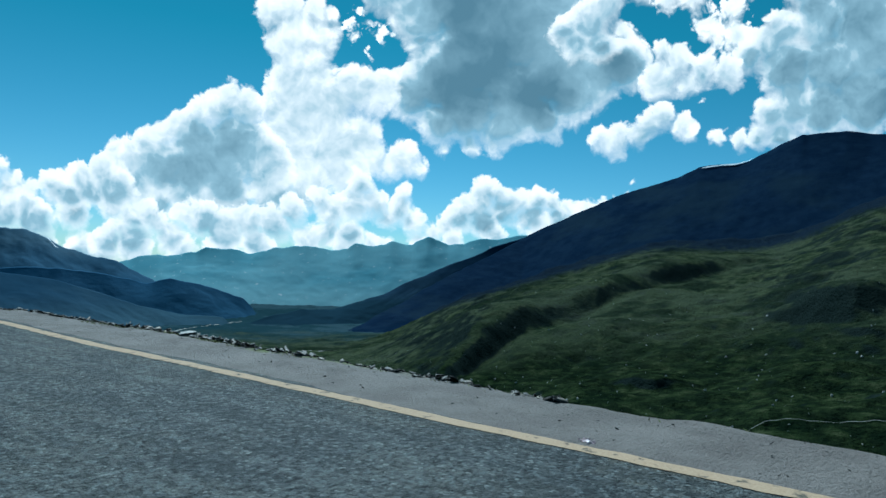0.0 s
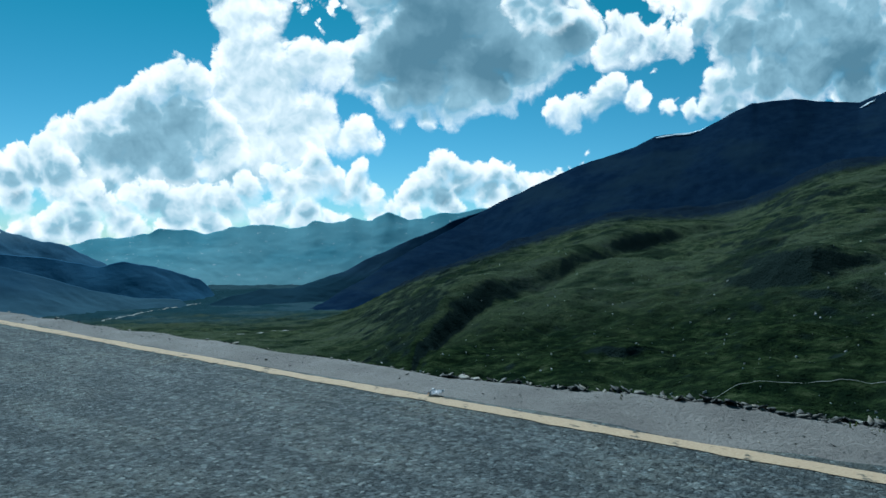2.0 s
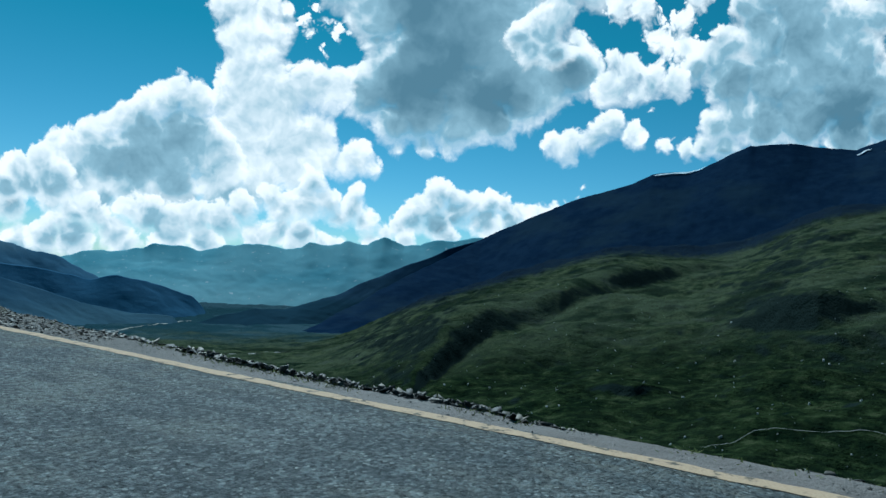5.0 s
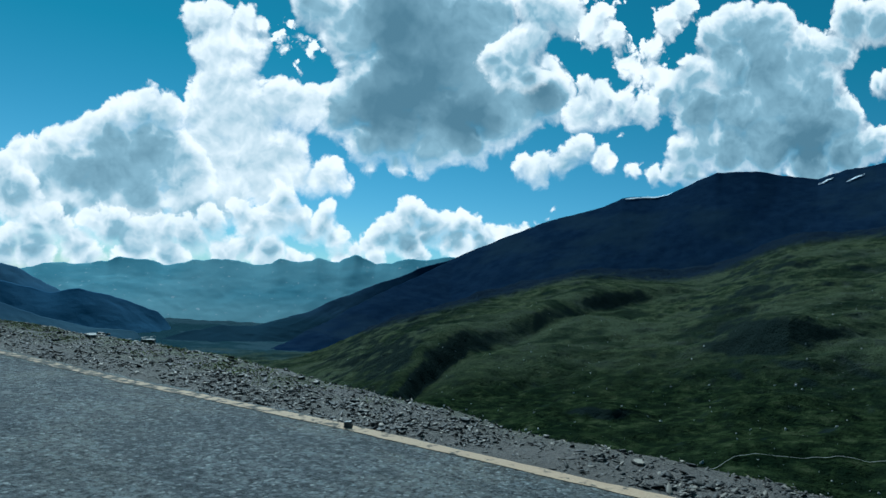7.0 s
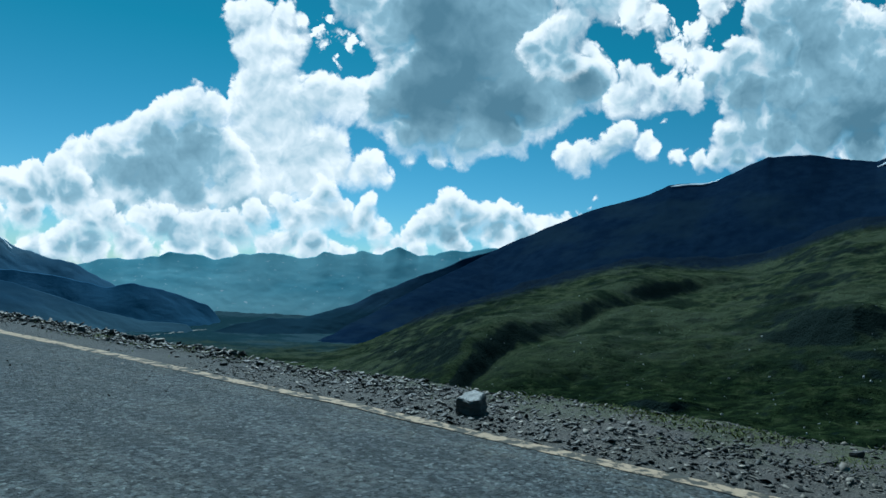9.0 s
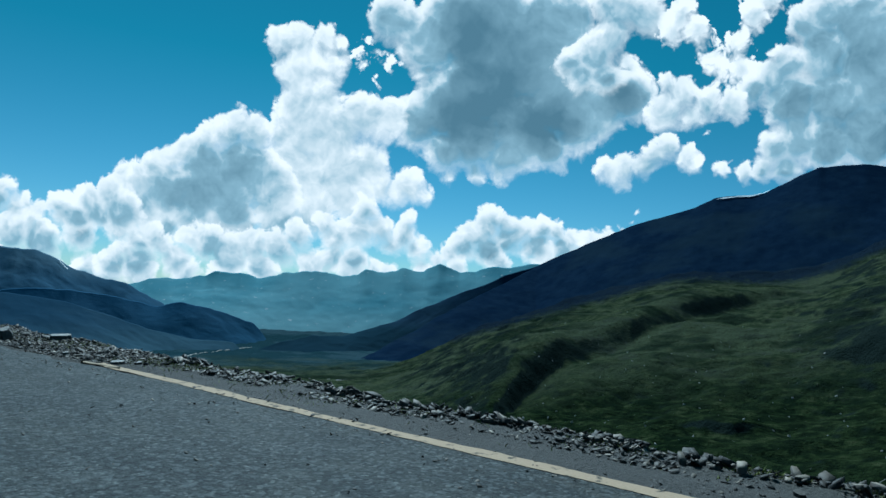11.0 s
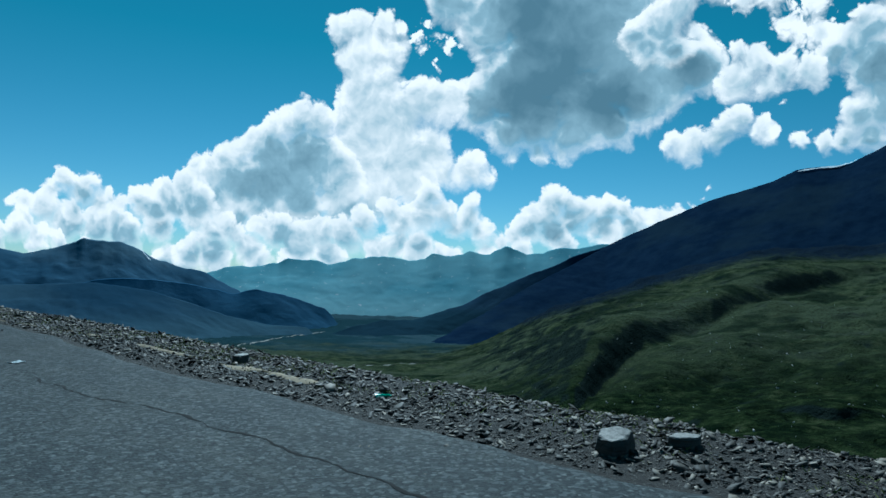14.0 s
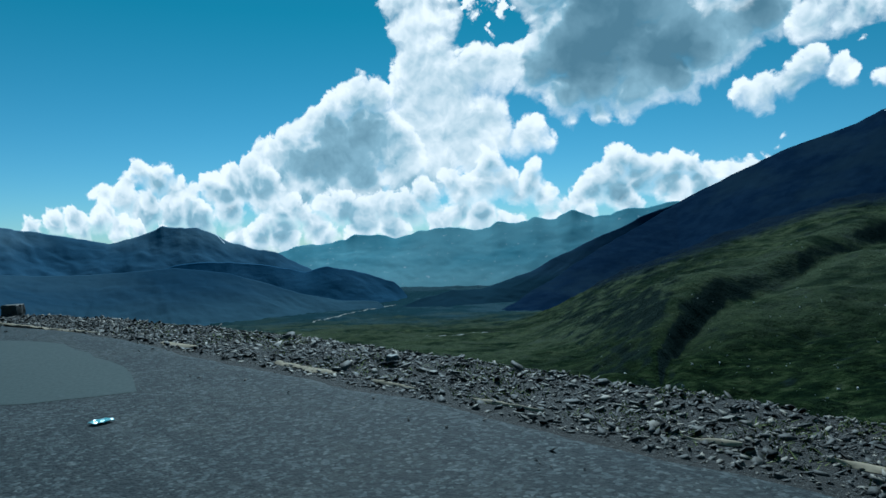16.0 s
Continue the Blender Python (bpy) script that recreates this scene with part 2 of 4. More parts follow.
def asphalt(k, b, p):
    chips = k.cells(p, 40.0)
    tone = k.add("ShaderNodeSeparateColor", chips.outputs["Color"]).outputs[0]
    grit = k.noise(p, 160.0, 3.0, 0.6)[0]
    worn = k.noise(p, 0.7, 5.0, 0.6)[0]
    mottle = k.noise(p, 7.0, 6.0, 0.7)[0]
    side = k.add("ShaderNodeSeparateXYZ", p).outputs[0]
    drift = k.math("MULTIPLY_ADD", k.math("SUBTRACT", k.noise(p, 1.6, 5.0, 0.65)[0], 0.5), 3.5, side)
    clump = k.noise(p, 15.0, 5.0, 0.75)[0]
    c = k.mix(tone, (0.034, 0.035, 0.035), (0.112, 0.109, 0.101))
    c = k.mix(k.ramp(worn, 0.42, 0.60, 0.0, 0.65), c, (0.098, 0.091, 0.076))
    c = k.mix(k.ramp(drift, 3.7, 5.0, 0.0, 0.7), c, (0.098, 0.084, 0.061))
    c = k.mix(k.ramp(mottle, 0.46, 0.66, 0.0, 0.6), c, (0.025, 0.026, 0.024))
    c = k.mix(k.ramp(clump, 0.50, 0.59, 0.0, 0.8), c, (0.011, 0.011, 0.011))
    c = k.mix(k.ramp(clump, 0.45, 0.36, 0.0, 0.5), c, (0.170, 0.164, 0.148))
    c = k.mix(k.ramp(tone, 0.94, 0.98), c, (0.233, 0.220, 0.189))
    c = k.mix(k.ramp(chips.outputs["Distance"], 0.35, 0.75), c, (0.011, 0.011, 0.011))
    streak = k.noise(k.vec("MULTIPLY", p, (2.6, 0.7, 1.0)), 1.3, 6.0, 0.68)[0]
    c = k.mix(k.ramp(streak, 0.42, 0.60, 0.0, 0.6), c, (0.026, 0.028, 0.029))
    c = k.mix(k.ramp(streak, 0.44, 0.32, 0.0, 0.4), c, (0.120, 0.117, 0.108))
    along = k.add("ShaderNodeSeparateXYZ", p).outputs[1]
    smoother = k.ramp(k.math("MULTIPLY_ADD", worn, 14.0, along), 62.0, 84.0, 0.0, 0.5)
    c = k.mix(smoother, c, (0.022, 0.026, 0.027))
    c = k.mix(k.math("MULTIPLY", k.ramp(tone, 0.86, 0.97), 0.5), c, (0.120, 0.120, 0.112))
    flake = k.add("ShaderNodeSeparateColor", k.cells(p, 28.0).outputs["Color"]).outputs[1]
    c = k.mix(k.ramp(flake, 0.74, 0.92, 0.0, 0.38), c, (0.140, 0.142, 0.136))
    # tone changes along the road: lighter at first, then darker
    drifted = k.math("MULTIPLY_ADD", worn, 8.0, along)
    stretch_tone = k.math("MULTIPLY", k.ramp(drifted, 24.0, 38.0, 1.38, 1.62), k.math("MULTIPLY", k.ramp(drifted, 54.0, 72.0, 1.0, 0.68), k.ramp(drifted, 92.0, 102.0, 1.0, 0.78)))
    c = k.mix(1.0, c, k.vec("SCALE", (0.93, 1.0, 1.05)), "MULTIPLY")
    k.plug(c.node.inputs[7].links[0].from_node.inputs["Scale"], stretch_tone)
    k.plug(b.inputs["Base Color"], c)
    k.plug(b.inputs["Roughness"], k.ramp(grit, 0.3, 0.7, 0.7, 0.95))
    b.inputs["Specular IOR Level"].default_value = 0.11
    ragged = k.math("MULTIPLY", clump, k.ramp(smoother, 0.0, 0.5, -1.6, -0.9))
    h = k.math("MULTIPLY_ADD", chips.outputs["Distance"], -1.0, k.math("ADD", ragged, tone))
    bump(k, b, h, 0.024)
    k.plug(b.inputs["Normal"].links[0].from_node.inputs["Strength"], k.ramp(smoother, 0.0, 0.5, 1.0, 0.45))


def paint(k, b, p):
    worn = k.noise(p, 7.0, 6.0, 0.65)[0]
    patchy = k.noise(p, 60.0, 3.0, 0.6)[0]
    bad = k.ramp(k.noise(p, 0.16, 1.0)[0], 0.45, 0.62, 0.0, 0.03)
    along = k.add("ShaderNodeSeparateXYZ", p).outputs[1]
    bad = k.math("MULTIPLY_ADD", k.ramp(along, 44.0, 51.0), k.ramp(along, 68.0, 62.0, 0.0, 0.11), bad)
    c = k.mix(k.ramp(patchy, 0.3, 0.7), (0.39, 0.268, 0.165), (0.47, 0.345, 0.225))
    c = k.mix(k.ramp(along, 42.0, 50.0, 0.0, 0.30), c, (0.44, 0.355, 0.255))
    c = k.mix(k.ramp(k.math("ADD", worn, bad), 0.56, 0.66), c, (0.090, 0.082, 0.066))
    k.plug(b.inputs["Base Color"], c)
    b.inputs["Roughness"].default_value = 0.85
    b.inputs["Specular IOR Level"].default_value = 0.08
    bump(k, b, patchy, 0.004)


def dirt(k, b, p):
    big = k.noise(p, 1.3, 6.0, 0.6)[0]
    small = k.noise(p, 26.0, 5.0, 0.65)[0]
    c = k.mix(k.ramp(big, 0.35, 0.65), (0.150, 0.128, 0.114), (0.205, 0.178, 0.158))
    along = k.add("ShaderNodeSeparateXYZ", p).outputs[1]
    c = k.mix(k.ramp(k.math("MULTIPLY_ADD", big, 6.0, along), 40.0, 48.0, 0.0, 0.85), c, (0.098, 0.084, 0.070))
    c = k.mix(k.math("MULTIPLY", k.ramp(along, 57.0, 63.0), 0.8), c, (0.066, 0.064, 0.060))
    c = k.mix(k.ramp(along, 72.0, 78.0, 0.0, 0.85), c, (0.026, 0.022, 0.018))
    mossy = k.math("MULTIPLY", k.ramp(k.noise(p, 1.1, 5.0, 0.7)[0], 0.42, 0.53), k.math("MULTIPLY", k.ramp(along, 42.0, 49.0, 0.0, 0.85), k.ramp(along, 70.0, 62.0)))
    across = k.add("ShaderNodeSeparateXYZ", p).outputs[0]
    c = k.mix(k.math("MULTIPLY", mossy, k.ramp(across, 5.3, 6.3, 0.15, 1.0)), c, (0.066, 0.072, 0.028))
    rim = k.math("MULTIPLY", k.ramp(across, 5.85, 6.1), k.math("MULTIPLY", k.ramp(along, 4.0, 7.0), k.ramp(along, 15.0, 12.0)))
    rim = k.math("MULTIPLY", rim, k.ramp(k.noise(p, 2.5, 5.0, 0.7)[0], 0.40, 0.52))
    c = k.mix(rim, c, (0.120, 0.140, 0.030))
    c = k.mix(k.math("MULTIPLY", k.ramp(small, 0.44, 0.66, 0.0, 0.6), k.ramp(along, 30.0, 44.0, 0.3, 1.0)), c, (0.040, 0.038, 0.036))
    c = k.mix(k.math("MULTIPLY", k.ramp(k.noise(p, 60.0, 2.0)[0], 0.62, 0.70, 0.0, 0.8), k.ramp(along, 30.0, 44.0, 0.3, 1.0)), c, (0.190, 0.178, 0.160))
    k.plug(b.inputs["Base Color"], c)
    b.inputs["Specular IOR Level"].default_value = 0.2
    bump(k, b, k.math("MULTIPLY_ADD", big, 2.0, small), 0.03)


def upward(k):
    """How far a face looks up: tops are painted as sunlit, sides as shaded."""
    return k.add("ShaderNodeSeparateXYZ", k.add("ShaderNodeNewGeometry").outputs["True Normal"]).outputs[2]


def slate(k, b, p):
    tint = k.add("ShaderNodeObjectInfo").outputs["Random"]
    each = k.add("ShaderNodeNewGeometry").outputs["Random Per Island"]
    pick = k.math("FRACT", k.math("ADD", tint, each))
    grain = k.noise(p, 30.0, 5.0, 0.6)[0]
    c = k.mix(k.math("POWER", pick, 1.5), (0.016, 0.015, 0.014), (0.080, 0.069, 0.058))
    # backlight put into the colour: pale tops over dark sides
    lit_tops = k.mix(k.math("POWER", pick, 3.2), (0.036, 0.031, 0.024), (0.300, 0.250, 0.190))
    c = k.mix(k.ramp(upward(k), 0.55, 0.90), c, lit_tops)
    c = k.mix(k.ramp(grain, 0.45, 0.75, 0.0, 0.5), c, (0.060, 0.058, 0.055))
    k.plug(b.inputs["Base Color"], c)
    b.inputs["Roughness"].default_value = 0.7
    b.inputs["Specular IOR Level"].default_value = 0.3
    bump(k, b, grain, 0.006)


def meadow(k, b, p):
    big = k.noise(p, 0.004, 6.0, 0.6)[0]
    mid = k.noise(p, 0.03, 6.0, 0.65)[0]
    small = k.noise(p, 0.25, 4.0, 0.6)[0]
    steep = k.add("ShaderNodeSeparateXYZ", k.add("ShaderNodeNewGeometry").outputs["Normal"]).outputs[2]
    c = k.mix(k.ramp(mid, 0.38, 0.62), (0.018, 0.028, 0.015), (0.062, 0.074, 0.038))
    c = k.mix(k.ramp(big, 0.40, 0.62), c, (0.056, 0.068, 0.040))
    # dark blotches stand in for soft patches of shade on the hill
    shade_blotch = k.noise(p, 0.0065, 4.0, 0.55)[0]
    c = k.mix(k.ramp(shade_blotch, 0.48, 0.62, 0.0, 0.8), c, (0.009, 0.016, 0.011))
    c = k.mix(k.ramp(small, 0.50, 0.68, 0.0, 0.75), c, (0.009, 0.017, 0.007))
    stony = k.math("MULTIPLY", k.ramp(k.noise(p, 0.016, 7.0, 0.7)[0], 0.53, 0.66), k.ramp(small, 0.4, 0.6))
    c = k.mix(k.math("MULTIPLY", stony, 0.6), c, (0.055, 0.060, 0.054))
    # shade on the low near slopes, put into the grass colour
    valley_shade = k.ramp(k.math("MULTIPLY_ADD", k.math("SUBTRACT", shade_blotch, 0.5), 120.0, k.add("ShaderNodeSeparateXYZ", p).outputs[2]), -12.0, -90.0, 0.0, 0.92)
    valley_shade = k.math("MULTIPLY", valley_shade, k.ramp(k.vec("LENGTH", p), 1350.0, 750.0))
    tufts = k.noise(p, 0.055, 5.0, 0.7)[0]
    c = k.mix(valley_shade, c, k.mix(k.ramp(tufts, 0.42, 0.60), (0.005, 0.010, 0.005), (0.019, 0.029, 0.011)))
    c = k.mix(k.ramp(tufts, 0.56, 0.66, 0.0, 0.45), c, (0.060, 0.068, 0.034))
    # steep banks painted dark to deepen the ravine's shade
    steep_shade = k.ramp(k.math("MULTIPLY_ADD", k.math("SUBTRACT", mid, 0.5), 0.22, steep), 0.93, 0.80, 0.0, 0.9)
    c = k.mix(steep_shade, c, (0.012, 0.018, 0.017))
    # cloud shadow's soft edge near the crest, put into the grass colour
    crest_shade = k.add("ShaderNodeAttribute", attribute_name="crest_shade").outputs["Fac"]
    crest_shade = k.ramp(k.math("MULTIPLY_ADD", k.math("SUBTRACT", mid, 0.5), 1.3, crest_shade), 0.30, 1.0)
    c = k.mix(crest_shade, c, (0.011, 0.018, 0.030))
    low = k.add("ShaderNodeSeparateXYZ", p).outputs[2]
    # blue haze over the low, far valley floor, painted into the colour
    valley_haze = k.ramp(k.math("MULTIPLY_ADD", k.math("SUBTRACT", big, 0.5), 60.0, low), -268.0, -318.0)
    valley_haze = k.math("MAXIMUM", valley_haze, k.math("MULTIPLY", k.ramp(k.vec("LENGTH", p), 2500.0, 3000.0), k.ramp(low, -110.0, -170.0)))
    c = k.mix(valley_haze, c, k.mix(k.ramp(k.noise(p, 0.0045, 5.0, 0.6)[0], 0.44, 0.56), (0.020, 0.042, 0.052), (0.038, 0.064, 0.078)))
    k.plug(b.inputs["Base Color"], c)
    b.inputs["Specular IOR Level"].default_value = 0.0
    bump(k, b, k.math("MULTIPLY_ADD", mid, 3.0, small), 3.2)


def shaded_ridge(k, b, p):
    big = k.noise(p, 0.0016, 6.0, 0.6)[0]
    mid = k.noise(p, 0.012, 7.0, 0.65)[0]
    # cloud shadow and blue haze are put into this dark base colour
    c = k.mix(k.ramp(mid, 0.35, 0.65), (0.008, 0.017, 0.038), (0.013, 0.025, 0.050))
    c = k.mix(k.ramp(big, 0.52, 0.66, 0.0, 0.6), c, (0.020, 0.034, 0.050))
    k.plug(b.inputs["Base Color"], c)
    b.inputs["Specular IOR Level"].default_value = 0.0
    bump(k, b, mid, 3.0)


# distance haze is put into these base colours; no air is modelled
def hazy_range(low, high, foot_tone, z0, z1, snow, rough=10.0):
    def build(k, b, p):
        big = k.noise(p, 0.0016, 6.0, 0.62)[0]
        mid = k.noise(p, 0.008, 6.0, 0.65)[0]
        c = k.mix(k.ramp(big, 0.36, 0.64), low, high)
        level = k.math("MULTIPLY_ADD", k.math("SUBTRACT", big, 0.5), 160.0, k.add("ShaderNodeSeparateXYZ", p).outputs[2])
        # lower slopes take a second tone that carries haze and shade
        c = k.mix(k.ramp(level, z0, z1, 0.0, 0.8), c, foot_tone)
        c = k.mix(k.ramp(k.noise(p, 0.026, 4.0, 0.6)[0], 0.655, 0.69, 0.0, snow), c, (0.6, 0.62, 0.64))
        k.plug(b.inputs["Base Color"], c)
        b.inputs["Specular IOR Level"].default_value = 0.0
        bump(k, b, mid, rough)
    return build


def plain(colour, rough=0.6):
    def build(k, b, p):
        n = k.noise(p, 25.0, 4.0, 0.6)[0]
        k.plug(b.inputs["Base Color"], k.mix(k.ramp(n, 0.3, 0.7), tuple(0.75 * q for q in colour), colour))
        b.inputs["Roughness"].default_value = rough
        b.inputs["Specular IOR Level"].default_value = 0.5 if rough < 0.5 else 0.1
    return build


ASPHALT = surface("asphalt", asphalt)
PAINT = surface("road_paint", paint)
DIRT = surface("gravelly_dirt", dirt)
SLATE = surface("slate", slate)
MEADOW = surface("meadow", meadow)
SHADED_RIDGE = surface("shaded_ridge", shaded_ridge)
LEFT_RANGE = surface("left_range", hazy_range((0.062, 0.114, 0.176), (0.125, 0.184, 0.240), (0.042, 0.086, 0.142), 60, -70, 0.0, 6.0))
# the ridge's cloud shadow runs on here as a dark base colour
SHADED_SPUR = surface("shaded_spur", hazy_range((0.016, 0.032, 0.062), (0.028, 0.050, 0.080), (0.018, 0.038, 0.054), -170, -240, 0.0, 6.0))
# shade of the mountain's flank, put into the colour
SHADED_WEDGE = surface("shaded_wedge", hazy_range((0.034, 0.078, 0.140), (0.052, 0.102, 0.168), (0.036, 0.078, 0.130), -130, -280, 0.0, 6.0))
LOW_SLOPE = surface("low_slope", hazy_range((0.024, 0.050, 0.084), (0.042, 0.074, 0.108), (0.050, 0.086, 0.114), -200, -300, 0.0, 6.0))
FAR_RANGE = surface("far_range", hazy_range((0.140, 0.290, 0.345), (0.215, 0.370, 0.415), (0.270, 0.420, 0.450), -120, -280, 0.6, 2.0))
SNOW = surface("snow", plain((0.80, 0.82, 0.85), 0.5))
TAR = surface("tar", plain((0.026, 0.026, 0.025), 0.95))
SAND = surface("sand", plain((0.36, 0.29, 0.20), 0.9))
TRACK = surface("track", plain((0.30, 0.29, 0.26), 0.9))


# ---- helpers for meshes ----
def from_grid(name, xyz, material):
    """A sheet from an array of rows x columns x 3."""
    rows, cols = xyz.shape[:2]
    at = np.arange(rows * cols).reshape(rows, cols)
    quads = np.stack([at[:-1, :-1], at[1:, :-1], at[1:, 1:], at[:-1, 1:]], -1).reshape(-1, 4)
    me = bpy.data.meshes.new(name)
    me.vertices.add(rows * cols)
    me.vertices.foreach_set("co", np.ascontiguousarray(xyz, np.float32).ravel())
    me.loops.add(quads.size)
    me.loops.foreach_set("vertex_index", quads.astype(np.int32).ravel())
    me.polygons.add(len(quads))
    me.polygons.foreach_set("loop_start", np.arange(0, quads.size, 4, dtype=np.int32))
    me.polygons.foreach_set("use_smooth", np.ones(len(quads), bool))
    me.update(calc_edges=True)
    me.validate()
    me.materials.append(material)
    return new(name, me)


def part(name, bm, material, parent, label=""):
    me = bpy.data.meshes.new(name)
    bm.to_mesh(me)
    bm.free()
    me.materials.append(material)
    ob = new(name, me)
    ob.parent = parent
    return tagged(ob, label)


def lattice(seed):
    return np.random.RandomState(seed).rand(256, 256)


def value_noise(x, y, seed=0):
    """Smooth noise from -1 to 1, a unit apart."""
    g = LATTICES[seed % len(LATTICES)]
    x, y = np.asarray(x, float), np.asarray(y, float)
    i, j = np.floor(x).astype(int), np.floor(y).astype(int)
    a, b = x - i, y - j
    a, b = a * a * a * (a * (6 * a - 15) + 10), b * b * b * (b * (6 * b - 15) + 10)
    v = (g[i % 256, j % 256] * (1 - a) + g[(i + 1) % 256, j % 256] * a) * (1 - b)
    v += (g[i % 256, (j + 1) % 256] * (1 - a) + g[(i + 1) % 256, (j + 1) % 256] * a) * b
    return 2 * v - 1


def fbm(x, y, octaves=5, seed=0, gain=0.5):
    total, amp = 0.0, 1.0
    for n in range(octaves):
        total = total + amp * value_noise(x * 2**n + 17.3 * n, y * 2**n - 9.1 * n, seed + n)
        amp *= gain
    return total


LATTICES = [lattice(s) for s in range(8)]


def step(a, b, x):
    t = np.clip((x - a) / (b - a), 0, 1)
    return t * t * (3 - 2 * t)


def bend(x, table):
    return np.interp(x, [q[0] for q in table], [q[1] for q in table])


# ---- the road's plan: where asphalt and shoulder end, along y ----
def road_edge(y):
    return bend(y, [(-60, 4.75), (40, 4.75), (62, 4.8), (74, 4.6), (78, 4.3), (80, 4.35), (82.5, 4.4), (85.5, 3.95), (88.5, 3.7), (91.5, 3.5), (95, 3.58), (97.7, 3.42), (99, 3.25), (101, 3.0), (104.7, 2.5), (107.5, 1.7), (110, 0.7), (120, -3.5), (160, -30)])


def bank_edge(y):
    return bend(y, [(-60, 6.1), (10, 6.2), (13.4, 6.0), (15.5, 5.75), (17, 5.5), (20, 5.5), (24, 5.4), (38, 5.3), (46, 6.0), (52, 7.2), (57, 7.0), (60, 6.2), (70, 6.0), (85, 5.8), (91, 5.4), (98, 5.0), (103, 4.4), (107, 3.2), (110, 1.6), (122, -3.0), (160, -29)])


# ---- the valley: heights round the middle of the road ----
MID = (0.0, 47.0)


def hill_crest(w):
    """Tangent of the height angle of the green hill's upper limit, by azimuth."""
    return sum(np.tan(np.radians(bend(w + k, HILL))) for k in (-1.6, -0.8, 0, 0.8, 1.6)) / 5


# this limit traces the edge of a cloud shadow, shaped as a hilltop
HILL = [(-160, 6), (-120, 8), (-93, 6.6), (-91, 6.3), (-86.5, 5.7), (-84.9, 4.9), (-83, 3.8), (-80.5, 2.7), (-77.6, 2.3), (-74, 2.4), (-72.4, 2.5), (-70.5, 2.2), (-65, 0.3), (-59, -1.6), (-53, -3.7), (-45.5, -6.0), (-40, -8)]


def terrain(x, y):
    dx, dy = x - MID[0], y - MID[1]
    r = np.hypot(dx, dy)
    w = np.degrees(np.arctan2(-dx, dy))
    floor = -112 - 250 * (1 - np.exp(-np.maximum(r - 450, 0) / 1500))
    floor = floor + 60 * step(3300, 4400, r)
    near = bend(w, [(-140, 380), (-95, 380), (-84, 450), (-74, 560), (-57, 650), (-46, 1150)])
    top = bend(w, [(-140, 2700), (-70, 2900), (-55, 2500), (-46, 2200)])
    low = -112 - 190 * (1 - np.exp(-np.maximum(near - 450, 0) / 1500))
    t = np.clip((r - near) / (top - near), 0, 1)
    hill = low + (hill_crest(w) * top - low) * t**1.25 - np.maximum(r - top, 0) * 0.25
    z = np.where(w < -46, np.maximum(hill, floor), floor)
    z = np.where(w < -44, floor + (np.maximum(hill, floor) - floor) * step(-44, -56, w), z)
    # the ravine: a steep bank that looks back towards the road
    q = np.clip((-w - 57) / 19, -0.3, 1.3)
    bed = bend(w, [(-85, 2600), (-80, 2250), (-75, 1930), (-71.5, 1680), (-67.4, 1410), (-62, 1180), (-58.4, 960), (-55.6, 720), (-52, 580), (-46, 500)])
    sd = (r - bed) * 0.75 + 10 * fbm(x / 130, y / 130, 4, 4)
    along = step(-50, -62, w) * step(-83, -74, w)
    tall = 60 - 6 * np.minimum(q, 1)
    z = z + along * tall * (1 - np.exp(-np.maximum(sd + 40, 0) ** 1.3 / 300)) * np.exp(-np.maximum(sd - 46, 0) / 700) * (1 - 0.7 * t)
    z = z - along * 7 * np.exp(-((sd + 30) / 60) ** 2)
    # two hollows whose far walls look back towards the road; the first stands in for a cloud shadow
    for cw, cr, width, size in ((-87.2, 1000, 3.6, 32), (-74.5, 650, 4.0, 6)):
        away = (r - cr - 40 * np.abs((w - cw) / width)) * 0.8
        z = z + np.exp(-((w - cw) / width) ** 2) * size * step(-size, size, away) * np.exp(-np.maximum(away - size, 0) / 150)
    # swells and hummocks
    rough = step(250, 700, r)
    calm = 1 - 0.7 * along * np.exp(-(sd / 150) ** 2)
    z = z + rough * (13 * fbm(x / 420, y / 420, 3, 1) * step(-40, -56, w) + 9.0 * calm * fbm(x / 120, y / 120, 4, 3) * step(-46, -58, w))
    z = z + step(60, 250, r) * calm * (2.6 * fbm(x / 34, y / 34, 3, 5) + rough * 4.0 * np.abs(fbm(x / 75, y / 75, 3, 6)))
    # the bank below the road
    d = x - bank_edge(y)
    steep = -0.5 - 0.66 * np.maximum(d, 0) + 0.3 * fbm(x / 5, y / 5, 3, 2) * step(1, 6, d)
    z = np.where(d > 0, np.maximum(steep, z), -0.5)
    # behind the road the mountain rises
    back = road_edge(y) - 10.5 - x
    z = np.where(back > 0, -0.4 + 0.35 * back + 1.0 * fbm(x / 40, y / 40, 4, 6) * step(2, 40, back), z)
    return np.where(back > 0, np.minimum(z, 700 + 0.05 * back), z)


